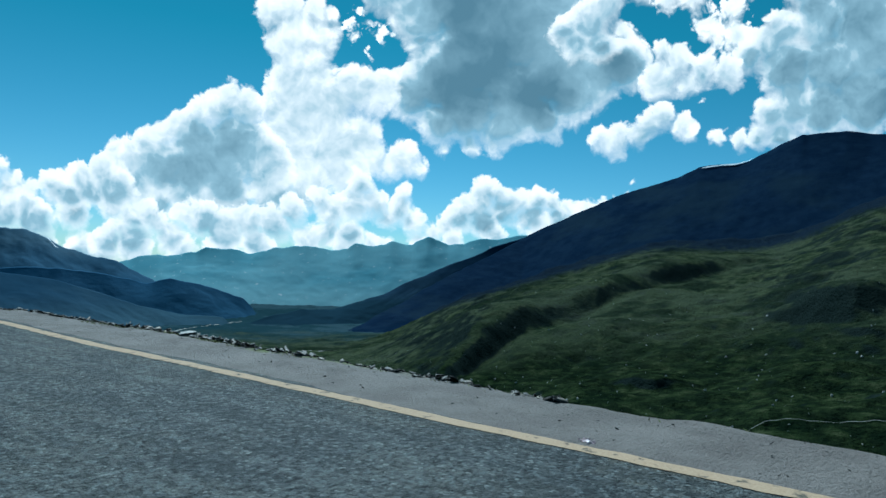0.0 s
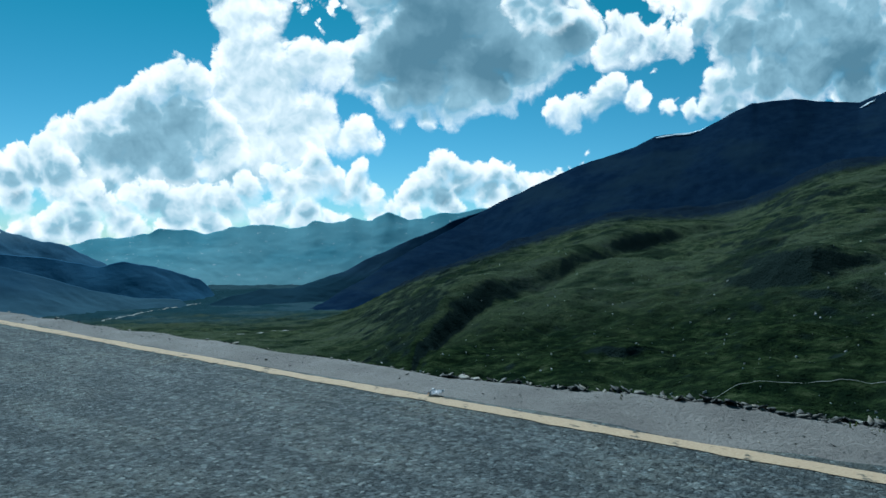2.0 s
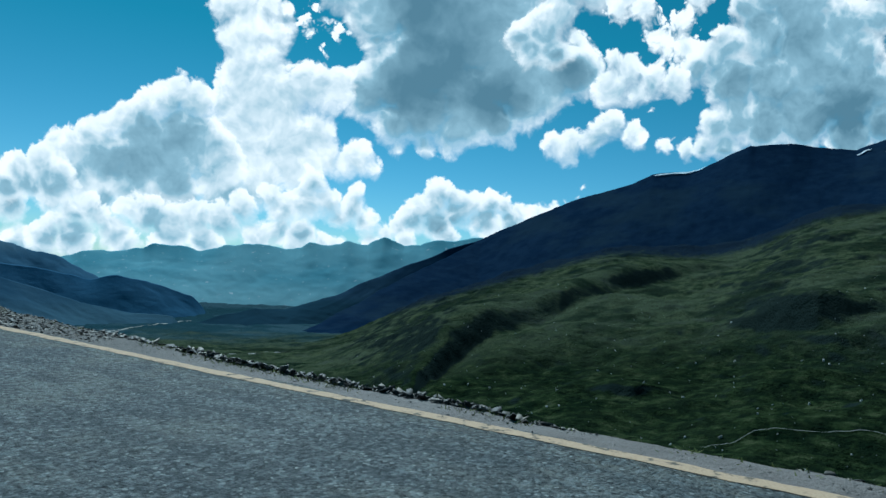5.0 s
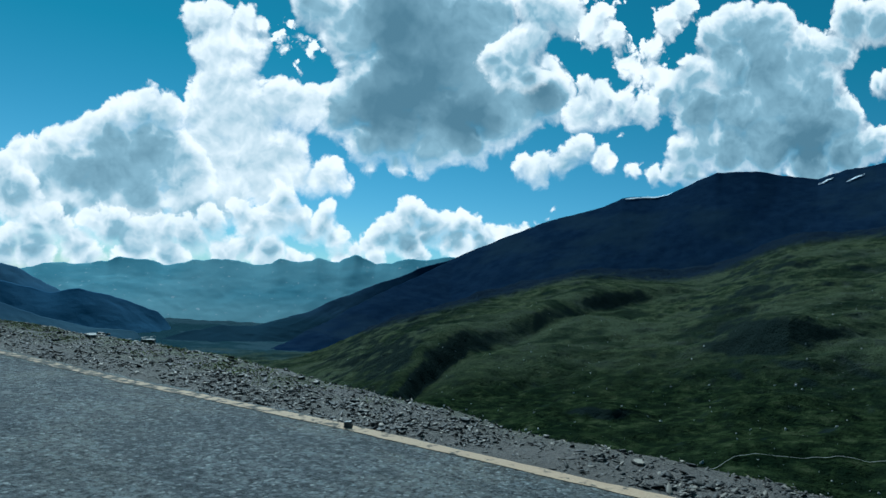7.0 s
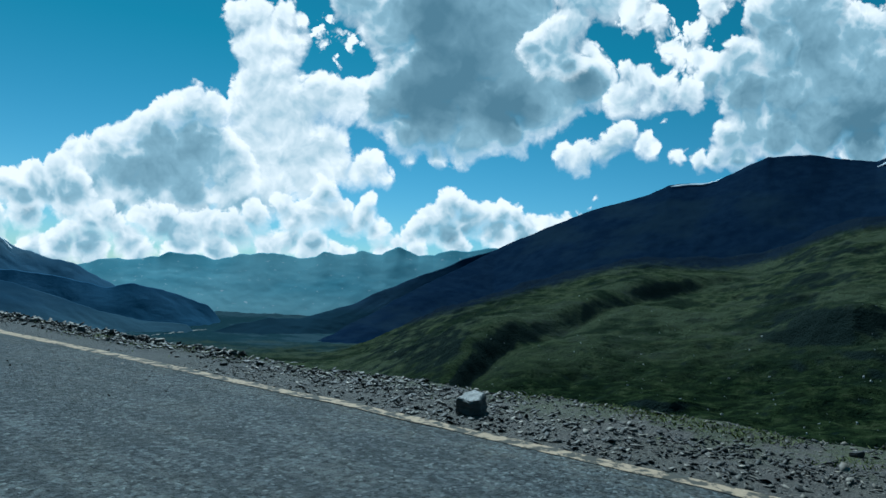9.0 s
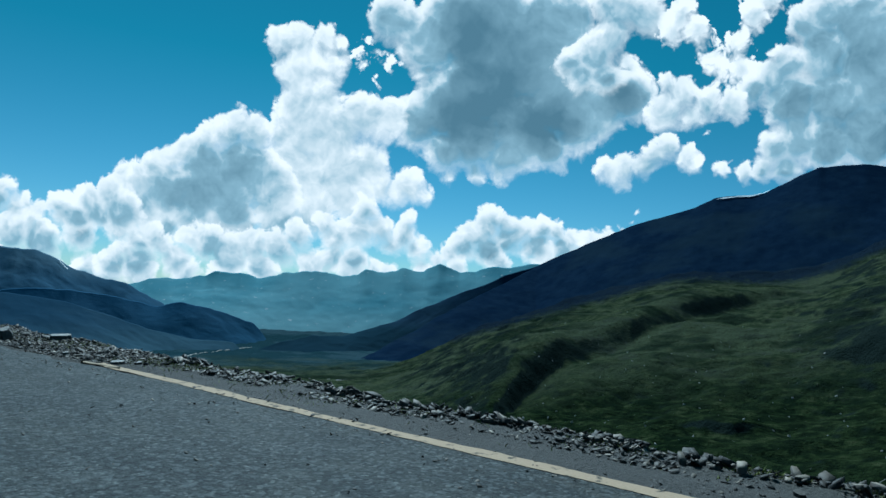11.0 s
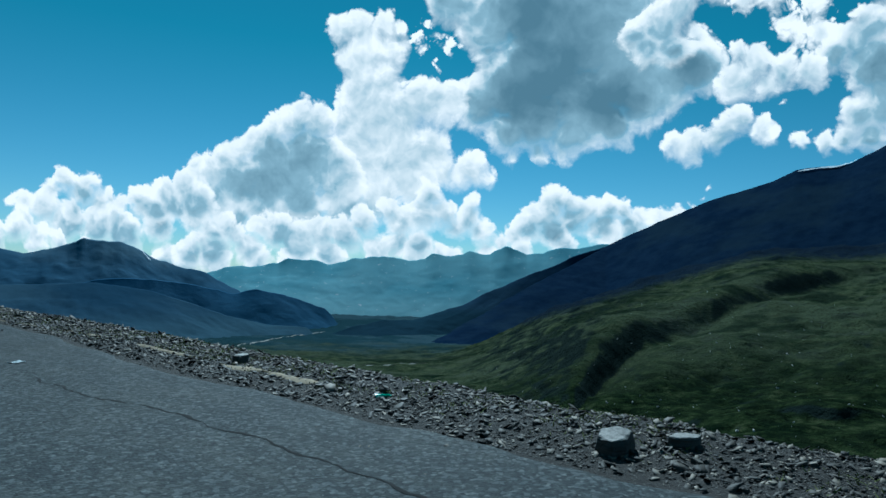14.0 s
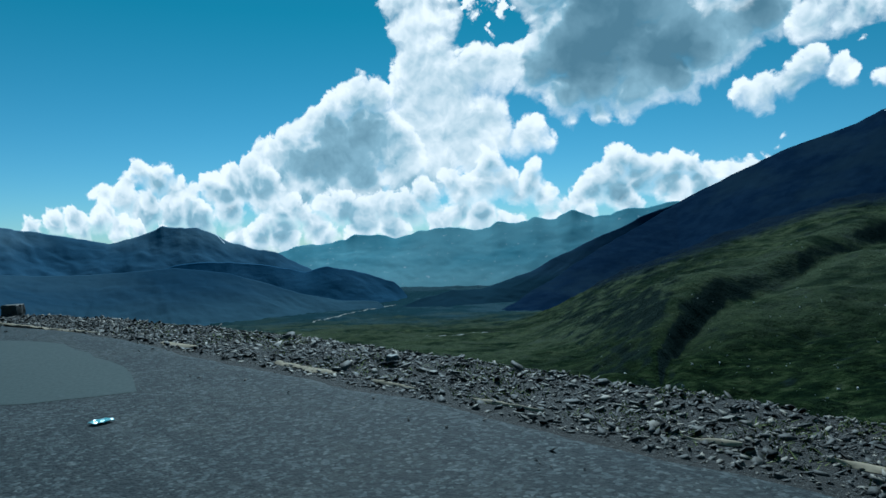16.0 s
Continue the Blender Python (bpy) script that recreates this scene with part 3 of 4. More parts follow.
def make_ground():
    fine = np.arange(-122, 2, 0.17)
    w = np.r_[np.arange(-180, -122, 2.0), fine, np.arange(2, 180.1, 2.0)]
    r = np.r_[0.01, 6.0, np.geomspace(10, 400, 150), np.geomspace(402, 2400, 320), np.geomspace(2420, 4900, 70)]
    ww, rr = np.meshgrid(np.radians(w), r)
    x, y = MID[0] - np.sin(ww) * rr, MID[1] + np.cos(ww) * rr
    z = terrain(x, y)
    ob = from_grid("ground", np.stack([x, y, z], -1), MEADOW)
    # soft edge of the cloud shadow, painted per vertex below the hill's upper limit
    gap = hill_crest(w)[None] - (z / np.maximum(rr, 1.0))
    crest_shade = step(0.024, 0.0, gap) * step(-47, -52, w)[None] * step(500, 900, rr)
    ob.data.attributes.new("crest_shade", "FLOAT", "POINT").data.foreach_set("value", crest_shade.astype(np.float32).ravel())
    tagged(ob, "green grassy valley side with hummocks and a dark ravine", "hillside", kind="structure")


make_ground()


def make_range(name, material, label, crest, near, far, w0, w1, seed, rugged, relief, step_w=0.18):
    """A mountain slope that rises to a crest line and falls away behind; near and far are tables by azimuth."""
    fan = np.arange(-170, 50, 1.0)
    start = bend(fan, near)
    base = terrain(MID[0] - np.sin(np.radians(fan)) * start, MID[1] + np.cos(np.radians(fan)) * start)
    base = np.convolve(np.pad(base, 5, "edge"), np.ones(11) / 11, "valid")

    def lie(ww, ss):
        n, f = bend(ww, near), bend(ww, far)
        r = n + (f - n) * ss
        tip = f * np.tan(np.radians(bend(ww, crest))) + rugged * fbm(ww / 1.6, 0 * ww + seed, 5, seed, 0.6)
        foot = np.minimum(tip, np.interp(ww, fan, base)) - 60
        k = np.clip(ss, 0, 1)
        ribs = fbm(ww / 2.6 + 0.5 * fbm(ww / 5, ss * 2, 3, seed + 2), ss * 1.3, 5, seed + 1, 0.55)
        calm = sum(f * np.tan(np.radians(bend(ww + d, crest))) for d in (-3, -2, -1, 0, 1, 2, 3)) / 7
        z = foot + (calm - foot) * k**0.92 + (tip - calm) * k**4 - np.maximum(ss - 1, 0) * 900
        x, y = MID[0] - np.sin(np.radians(ww)) * r, MID[1] + np.cos(np.radians(ww)) * r
        knolls = fbm(x / 330, y / 330, 5, seed, 0.55)
        z = z + (0.45 * ribs + 0.8 * knolls) * relief * np.sin(np.pi * k) ** 0.7
        return np.stack([x, y, z], -1)

    ww, ss = np.meshgrid(np.arange(w0, w1, step_w), np.r_[np.linspace(0, 1, 70), np.linspace(1.04, 1.3, 6)])
    ob = from_grid(name, lie(ww, ss), material)
    tagged(ob, label, "mountain", kind="structure")
    return lie


RIDGE = [(-150, 7), (-120, 12), (-100, 13), (-92.8, 11.2), (-90.4, 10.8), (-88.6, 10.1), (-86.7, 10.3), (-84.3, 10.8), (-81.4, 10.7), (-77.6, 8.8), (-74, 8.5), (-72.6, 7.7), (-68.4, 6.4), (-64.6, 4.7), (-60.1, 2.5), (-55.6, -0.1), (-53.2, -1.4), (-50.8, -2.9), (-48.3, -4.4), (-45.4, -6.1), (-44, -7.0)]
SPUR = [(-66, 4.0), (-60.2, 2.5), (-57.4, 1.5), (-55.3, 0.5), (-52.7, -0.6), (-50.5, -1.6), (-48.2, -2.8), (-45.9, -3.7), (-43.6, -4.4), (-41, -4.5), (-38.4, -5.1), (-36.3, -5.8), (-35, -6.6)]
LEFT = [(-33, -5), (-29, -2.2), (-26.4, -0.9), (-24.7, -0.6), (-23.0, 0.1), (-21.3, 1.0), (-20.3, 1.4), (-18.7, 1.3), (-17.7, 1.5), (-15.8, 0.7), (-14.0, 0.2), (-12.9, 0.4), (-11.2, 0.8), (-7, 1.6), (4, 3.5), (30, 6)]
WEDGE = [(-38.5, -6.5), (-36.9, -4.4), (-36.2, -3.6), (-34.2, -2.9), (-32.4, -2.4), (-30.5, -2.1), (-28.7, -2.5), (-26.9, -2.1), (-24.7, -1.7), (-22.6, -1.4), (-20.5, -1.4), (-18.5, -1.6), (-16.5, -2.2), (-14, -3.0), (-10, -4.5), (30, -5)]
SLOPE = [(-36, -6.5), (-34.7, -5.2), (-31.4, -5.0), (-28.2, -4.3), (-24.7, -3.1), (-22.6, -2.4), (-18.5, -1.8), (-14.7, -2.0), (-11.2, -2.1), (4, -1.2), (30, 0)]
FAR = [(-72, 3.2), (-60, 2.6), (-57.4, 2.2), (-53.3, 1.6), (-51.6, 2.2), (-50.2, 1.5), (-48.5, 1.7), (-47.8, 1.4), (-46.6, 1.3), (-45.4, 1.4), (-44.6, 0.9), (-43.2, 0.8), (-40.9, 0.9), (-38.3, 0.7), (-36.7, 0.2), (-34.6, 0.3), (-33.0, 0.5), (-32.2, 0.1), (-29.9, -0.2), (-28.1, -0.4), (-26.6, -0.9), (-20, -1.5)]
ridge_lie = make_range("mountain_ridge", SHADED_RIDGE, "mountain ridge with shade and haze in its blue-black colour", RIDGE, [(-60, 3300), (-53, 2800), (-45, 2450)], [(-60, 4500), (-53, 3600), (-45, 2850)], -150, -44.2, 3, 5, 8)
make_range("mountain_spur", SHADED_SPUR, "dark blue foot of the ridge running out into the valley", SPUR, [(-60, 4100), (-48, 3350), (-41, 2950), (-36, 2850)], [(-60, 4700), (-48, 3800), (-41, 3350), (-36, 3120)], -66, -35, 6, 4, 10)
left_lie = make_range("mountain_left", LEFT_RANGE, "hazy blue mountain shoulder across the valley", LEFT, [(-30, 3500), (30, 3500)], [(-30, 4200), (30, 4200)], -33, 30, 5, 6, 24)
# shadow on the left mountain's flank, built as a dark-coloured spur
make_range("mountain_spur", SHADED_WEDGE, "dark blue spur standing in for the mountain's shaded flank", WEDGE, [(-38, 3350), (30, 3300)], [(-38, 3700), (30, 3800)], -38.4, 30, 7, 4, 10)
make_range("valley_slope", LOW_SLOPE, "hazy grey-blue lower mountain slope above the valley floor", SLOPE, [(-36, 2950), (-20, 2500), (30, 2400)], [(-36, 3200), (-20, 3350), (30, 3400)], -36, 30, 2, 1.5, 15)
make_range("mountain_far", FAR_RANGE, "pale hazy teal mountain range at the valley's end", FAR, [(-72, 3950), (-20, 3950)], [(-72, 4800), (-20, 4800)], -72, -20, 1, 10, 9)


def make_snow(w0, w1, s0, s1, seed, label, lie=None):
    """A thin tapering snow patch on a mountain, the ridge if none is named."""
    t = np.linspace(0, 1, 60)
    mid = s0 + (s1 - s0) * t + 0.006 * fbm(t * 5, 0 * t, 4, seed)
    half = 0.008 * np.sin(np.pi * t) ** 0.6 * (1 + 0.4 * fbm(t * 9, 0 * t + 2, 3, seed))
    u = np.linspace(-1, 1, 5)
    ww = np.repeat((w0 + (w1 - w0) * t)[None], 5, 0)
    xyz = (lie or ridge_lie)(ww, mid[None] + u[:, None] * half[None])
    xyz[..., 2] += 9
    tagged(from_grid("snow_patch", xyz, SNOW), label, "snow patch", kind="structure")


make_snow(-78.2, -74.2, 0.985, 0.965, 1, "long white snow patch under the ridge crest")
make_snow(-91.6, -90.4, 0.90, 0.84, 2, "small white snow patch high on the dark ridge")
make_snow(-22.4, -21.6, 0.93, 0.985, 4, "small snow streak below the far shoulder's summit", left_lie)
make_snow(-89.6, -88.6, 0.93, 0.89, 3, "small white snow patch high on the dark ridge")


# ---- road ----
def strip(name, ys, x0, x1, cols, height, material):
    t = np.linspace(0, 1, cols)
    yy, tt = np.meshgrid(ys, t, indexing="ij")
    a, b = np.asarray(x0)[:, None], np.asarray(x1)[:, None]
    xx = a + (b - a) * tt
    return from_grid(name, np.stack([xx, yy, height(xx, yy, tt)], -1)[:, ::-1], material)


def make_road():
    ys = np.arange(-40, 150, 0.12)
    edge = road_edge(ys) + 0.07 * fbm(ys / 0.9, 0 * ys, 4, 2)
    swell = lambda x, y, t: 0.012 * fbm(x / 2.5, y / 4, 3, 4) - 0.05 * step(0.985, 1.0, t)
    ob = strip("road", ys, edge - 9.0, edge, 90, swell, ASPHALT)
    tagged(ob, "coarse grey worn asphalt road without kerb", "road", kind="structure")
    outer = bank_edge(ys) + 0.25 * fbm(ys / 2.0, 0 * ys + 5, 4, 3)
    inner = road_edge(ys) - 0.5

    def lie(x, y, t):
        out = x - bank_edge(y)
        berm = 0.03 * step(76, 84, y) + 0.05 * step(44, 52, y) * step(64, 58, y)
        z = -0.035 + 0.03 * fbm(x / 0.8, y / 0.8, 4, 1) * step(0.1, 0.3, t) + berm * np.sin(np.pi * np.clip((t - 0.05) / 0.6, 0, 1)) ** 2
        return z - 0.55 * np.maximum(out + 0.1, 0)

    ob = strip("shoulder", ys, inner, outer + 3.0, 60, lie, DIRT)
    tagged(ob, "pale sandy gravel shoulder falling off into the valley", "road shoulder", kind="structure")


make_road()


def line_at(y):
    return bend(y, [(-40, 4.5), (4, 4.5), (9, 4.4), (14, 4.47), (22, 4.5), (30, 4.66), (36, 4.5), (46, 4.56), (50, 4.48), (59, 4.68), (65, 4.5), (76.5, 4.5), (85, 4.6), (89, 4.42), (91.5, 4.25), (95, 4.07), (97.1, 3.77), (98.5, 3.57), (100.3, 3.37), (102.2, 3.12), (105, 2.58), (107.5, 1.66)])


def make_line(y0, y1, x_of, width):
    ys = np.arange(y0, y1, 0.05)
    mid = x_of(ys)
    a = mid - width / 2 + 0.015 * fbm(ys / 0.3, 0 * ys, 4, 5)
    b = mid + width / 2 + 0.015 * fbm(ys / 0.3, 0 * ys + 3, 4, 6)
    swell = lambda x, y, t: 0.012 * fbm(x / 2.5, y / 4, 3, 4) + 0.005
    ob = strip("road_marking", ys, a, b, 6, swell, PAINT)
    tagged(ob, "worn pale yellow painted edge line on asphalt", "road marking", kind="structure")


make_line(-40, 76.0, line_at, 0.175)


def make_sand_streak(y0, y1, width, seed):
    """A drift of pale sand where the painted line runs on under the rubble; also used for its remains."""
    ys = np.arange(y0, y1, 0.05)
    mid = line_at(ys)
    half = width * (0.5 + 0.3 * fbm(ys / 0.4, 0 * ys, 4, seed)) * np.sin(np.pi * (ys - y0) / (y1 - y0)) ** 0.4
    lie = lambda x, y, t: shoulder_height(x, y) + 0.020 - 0.02 * np.abs(2 * t - 1) ** 2 + 0.008 * fbm(x / 0.12, y / 0.12, 3, 2)
    ob = strip("sand_streak", ys, mid - half, mid + half, 7, lie, SAND)
    tagged(ob, "pale beige streak along the painted line among dark rubble", "sand", kind="structure")




def make_seam(y0, y1, x0, x1, width, seed):
    """A long crack sealed with dark tar."""
    ys = np.arange(y0, y1, 0.05)
    mid = x0 + (x1 - x0) * (ys - y0) / (y1 - y0) + 0.10 * fbm(ys / 2.0, 0 * ys + seed, 5, seed) + 0.035 * fbm(ys / 0.35, 0 * ys, 4, seed, 0.7)
    half = width * (0.5 + 0.35 * fbm(ys / 0.25, 0 * ys, 3, seed + 1))
    swell = lambda x, y, t: 0.012 * fbm(x / 2.5, y / 4, 3, 4) + 0.003
    ob = strip("road_seam", ys, mid - half, mid + half, 3, swell, TAR)
    tagged(ob, "dark tar-filled crack running along the asphalt", "road seam", kind="structure")


make_seam(84.2, 91, 2.95, 2.2, 0.028, 5)


def make_road_patch(cx, cy, rx, ry, turn, seed, material, label):
    """A thin pale sheet on the asphalt, dust-coloured, with an irregular outline."""
    bm = bmesh.new()
    rings = []
    for f in (0.02, 0.25, 0.5, 0.75, 1.0):
        ring = []
        for n in range(28):
            a = n / 28 * 2 * math.pi
            k = f * (1 + 0.28 * float(fbm(math.cos(a) * 1.3 + seed, math.sin(a) * 1.3, 4, seed)))
            x, y = rx * k * math.cos(a), ry * k * math.sin(a)
            c, d = math.cos(turn), math.sin(turn)
            X, Y = cx + x * c - y * d, cy + x * d + y * c
            ring.append(bm.verts.new((X, Y, 0.009 - 0.006 * f + 0.012 * float(fbm(X / 2.5, Y / 4, 3, 4)))))
        rings.append(ring)
    bm.faces.new(rings[0])
    for inner, outer in zip(rings, rings[1:]):
        for n in range(28):
            bm.faces.new((inner[n], outer[n], outer[(n + 1) % 28], inner[(n + 1) % 28]))
    ob = part("road_patch", bm, material, None)
    tagged(ob, label, "road patch", kind="structure")


DUST = surface("pale_patch", plain((0.066, 0.080, 0.076), 0.85))
SILT = surface("pale_silt", plain((0.135, 0.138, 0.132), 0.8))


def make_silt(cx, cy, rx, ry, turn, seed):
    """A thin film of dried silt with a ragged, broken outline."""
    nx, ny = int(rx / 0.012), int(ry / 0.012)
    a, b = np.meshgrid((np.arange(nx + 1) / nx * 2 - 1) * rx, (np.arange(ny + 1) / ny * 2 - 1) * ry)
    c, d = math.cos(turn), math.sin(turn)
    x, y = cx + a * c - b * d, cy + a * d + b * c
    z = 0.012 * fbm(x / 2.5, y / 4, 3, 4) + 0.004
    at = np.arange(x.size).reshape(x.shape)
    full = 0.55 - np.hypot(a / rx, b / ry) + 0.55 * fbm(x / 0.16, y / 0.16, 5, seed, 0.6)
    quads = np.stack([at[:-1, :-1], at[:-1, 1:], at[1:, 1:], at[1:, :-1]], -1)[full[:-1, :-1] > 0]
    me = bpy.data.meshes.new("silt_patch")
    me.from_pydata(np.stack([x, y, z], -1).reshape(-1, 3).tolist(), [], quads.tolist())
    me.materials.append(SILT)
    tagged(new("silt_patch", me), "pale dried silt in a dip of the asphalt", "silt", kind="structure")


make_road_patch(1.1, 102.6, 0.95, 2.1, 0.15, 2, DUST, "smooth grey-green repair patch on the asphalt")
make_silt(2.98, 50.35, 0.45, 0.95, 0.5, 3)
make_silt(3.85, 82.7, 0.12, 0.28, 0.2, 5)


# ---- valley details ----
def make_track(name, label, path, width, seed):
    """A pale track that lies on the valley side."""
    t = np.linspace(0, 1, 160)
    ks = np.linspace(0, 1, len(path))
    w = np.radians(np.interp(t, ks, [q[0] for q in path]))
    r = np.interp(t, ks, [q[1] for q in path]) * (1 + 0.006 * fbm(t * 6, 0 * t, 3, seed))
    sheet = []
    for side in (-1, 1):
        rr = r + side * width * 0.5
        x, y = MID[0] - np.sin(w) * rr, MID[1] + np.cos(w) * rr
        sheet.append(np.stack([x, y, terrain(x, y) + 1.0], -1))
    ob = from_grid(name, np.stack(sheet, 0)[:, ::-1], TRACK)
    tagged(ob, label, "track", kind="structure")


make_track("valley_road", "pale unpaved road crossing the far valley floor", [(-29.0, 2540), (-30.5, 2700), (-36.2, 3330)], 26, 1)
make_track("valley_track", "pale dirt track winding over valley meadows", [(-38.3, 1760), (-41, 1830), (-44.8, 1850)], 12, 2)
make_track("valley_track", "thin pale footpath along the foot of the hillside", [(-80.3, 472), (-84, 503), (-87.6, 525), (-92.5, 540), (-97, 550)], 0.6, 3)


def loose_stones(name, label, x, y, z, size, flat, material, seed):
    """Many angular slabs of stone, joined in one mesh."""
    rs = np.random.RandomState(seed)
    n, m = len(x), 6
    a = (np.arange(m)[None] + 0.75 * rs.rand(n, m)) / m * 2 * np.pi
    rad = size[:, None] * (0.25 + 0.5 * rs.rand(n, m))
    long = 0.65 + 0.95 * rs.rand(n, 1)
    px, py = np.cos(a) * rad * long, np.sin(a) * rad / long
    tall = size * flat * (0.5 + 0.9 * rs.rand(n))
    low = np.stack([px, py, -0.4 * tall[:, None] + 0 * px], -1)
    top = np.stack([px * 0.92, py * 0.92, tall[:, None] * (0.75 + 0.25 * rs.rand(n, m))], -1)
    v = np.concatenate([low, top], 1)
    spin, tilt, lean = rs.rand(n) * 2 * np.pi, rs.randn(n) * 0.36, rs.randn(n) * 0.36
    v[..., 2] += v[..., 0] * np.tan(np.clip(tilt, -0.6, 0.6))[:, None] + v[..., 1] * np.tan(np.clip(lean, -0.6, 0.6))[:, None]
    c, s = np.cos(spin)[:, None], np.sin(spin)[:, None]
    v = np.stack([v[..., 0] * c - v[..., 1] * s + x[:, None], v[..., 0] * s + v[..., 1] * c + y[:, None], v[..., 2] + z[:, None]], -1)
    base = (np.arange(n) * 12)[:, None]
    k = np.arange(6)
    sides = np.stack([k, (k + 1) % 6, (k + 1) % 6 + 6, k + 6], -1).reshape(1, 24) + base
    loops = np.concatenate([sides, base + np.arange(6, 12)[None]], 1)
    starts = np.array([0, 4, 8, 12, 16, 20, 24])[None] + 30 * np.arange(n)[:, None]
    me = bpy.data.meshes.new(name)
    me.vertices.add(n * 12)
    me.vertices.foreach_set("co", v.astype(np.float32).ravel())
    me.loops.add(n * 30)
    me.loops.foreach_set("vertex_index", loops.astype(np.int32).ravel())
    me.polygons.add(n * 7)
    me.polygons.foreach_set("loop_start", starts.astype(np.int32).ravel())
    me.update(calc_edges=True)
    me.validate()
    me.materials.append(material)
    return tagged(new(name, me), label, "gravel", kind="stuff")


def shoulder_height(x, y):
    """The shoulder's lie, as make_road lays it."""
    inner, outer = road_edge(y) - 0.5, bank_edge(y) + 3.0
    t = np.clip((x - inner) / (outer - inner), 0, 1)
    berm = 0.03 * step(76, 84, y) + 0.05 * step(44, 52, y) * step(64, 58, y)
    z = -0.035 + 0.03 * fbm(x / 0.8, y / 0.8, 4, 1) * step(0.1, 0.3, t) + berm * np.sin(np.pi * np.clip((t - 0.05) / 0.6, 0, 1)) ** 2
    z = z - 0.55 * np.maximum(x - bank_edge(y) + 0.1, 0)
    return np.where(x < road_edge(y), np.maximum(z, 0.0), z)


def scatter(n, y0, y1, lo, hi, seed, clump=0.0):
    """Random places on the shoulder; lo and hi run from the asphalt's edge (0) to the bank's edge (1)."""
    rs = np.random.RandomState(seed)
    y = y0 + (y1 - y0) * rs.rand(n)
    t = lo + (hi - lo) * rs.rand(n)
    x = road_edge(y) + (bank_edge(y) - road_edge(y)) * t
    if clump:
        keep = fbm(x / 0.7, y / 0.7, 3, seed) + 0.9 * rs.randn(n) * 0.5 > clump
        x, y = x[keep], y[keep]
    return x, y, rs


def make_gravel():
    for n, y0, y1, lo, hi, s0, s1, clump, seed, label in (
        (42000, 76, 113, 0.02, 1.25, 0.010, 0.036, -0.3, 11, "dark slate rubble heaped along the broken road edge"),
        (15000, 76, 113, 0.03, 1.15, 0.022, 0.075, 0.0, 21, "flat dark slate shards heaped along the broken road edge"),
        (500, 76, 113, 0.10, 1.10, 0.060, 0.150, 0.1, 22, "broad broken slates lying on the rubble"),
        (11000, 41, 62, 0.00, 1.1, 0.010, 0.055, -0.7, 12, "small grey slate gravel strewn over the shoulder"),
        (8500, 58, 78, 0.45, 1.15, 0.022, 0.085, -0.2, 13, "slate rubble in a low row on the bank"),
        (1500, 62, 80, -0.6, 0.5, 0.010, 0.040, 0.2, 14, "dark grit spilled across the painted edge line"),
        (900, -5, 42, 0.1, 1.0, 0.010, 0.032, 0.0, 15, "sparse pebbles on the sandy shoulder"),
        (3600, 3, 17, 0.86, 1.15, 0.020, 0.11, -0.1, 16, "broken slate along the outer rim of the shoulder"),
        (2600, 34, 42, 0.75, 1.2, 0.020, 0.110, -0.1, 17, "slate rubble along the rim of the bank"),
        (500, 17, 33, 0.85, 1.15, 0.015, 0.06, 0.0, 18, "pebbles along the rim of the shoulder"),
        (500, 76, 108, -0.5, 0.05, 0.010, 0.045, 0.1, 19, "stray pebbles on the asphalt beside the rubble"),
        (5000, 43, 59, 0.02, 0.50, 0.018, 0.070, 0.1, 23, "dark slate chips in a band beside the worn line"),
        (5200, 46, 60, 0.30, 1.05, 0.015, 0.055, 0.2, 24, "patches of slate chips on the wide shoulder"),
        (2600, 60, 79, -2.0, 0.1, 0.009, 0.034, 0.35, 25, "dark grit strewn over the asphalt"),
    ):
        x, y, rs = scatter(n, y0, y1, lo, hi, seed, clump)
        size = s0 + (s1 - s0) * rs.rand(len(x)) ** 2.2
        loose_stones("gravel", label, x, y, shoulder_height(x, y) + 0.25 * size * rs.rand(len(x)), size, 0.13, SLATE, seed)
    # low heaps of chunkier blocks on the rims
    for n, y0, y1, lo, hi, s0, s1, clump, seed, label in (
        (800, 7.5, 13.5, 0.90, 1.10, 0.030, 0.120, 0.1, 31, "low heap of broken slate on the shoulder's rim"),
        (1900, 62, 76, 0.72, 1.04, 0.035, 0.125, 0.1, 32, "low row of broken slate blocks on the bank"),
        (700, 35, 39.5, 0.80, 1.15, 0.040, 0.110, 0.0, 33, "earthy slate blocks along the bank's rim"),
    ):
        x, y, rs = scatter(n, y0, y1, lo, hi, seed, clump)
        size = s0 + (s1 - s0) * rs.rand(len(x)) ** 2.5
        loose_stones("gravel", label, x, y, shoulder_height(x, y) + 0.05 * rs.rand(len(x)), size, 0.26, SLATE, seed)


make_gravel()
make_sand_streak(88.9, 91.0, 0.24, 2)
make_sand_streak(91.6, 93.3, 0.14, 4)
# remains of the painted line, drawn as streaks of sand
for start, end, wide in ((94.7, 95.2, 0.08), (95.6, 96.0, 0.08), (97.0, 97.7, 0.10), (98.3, 98.9, 0.10), (99.4, 100.5, 0.14), (102.2, 103.1, 0.13), (104.9, 107.6, 0.14)):
    make_sand_streak(start, end, wide, int(start))
make_sand_streak(75.3, 76.4, 0.15, 6)


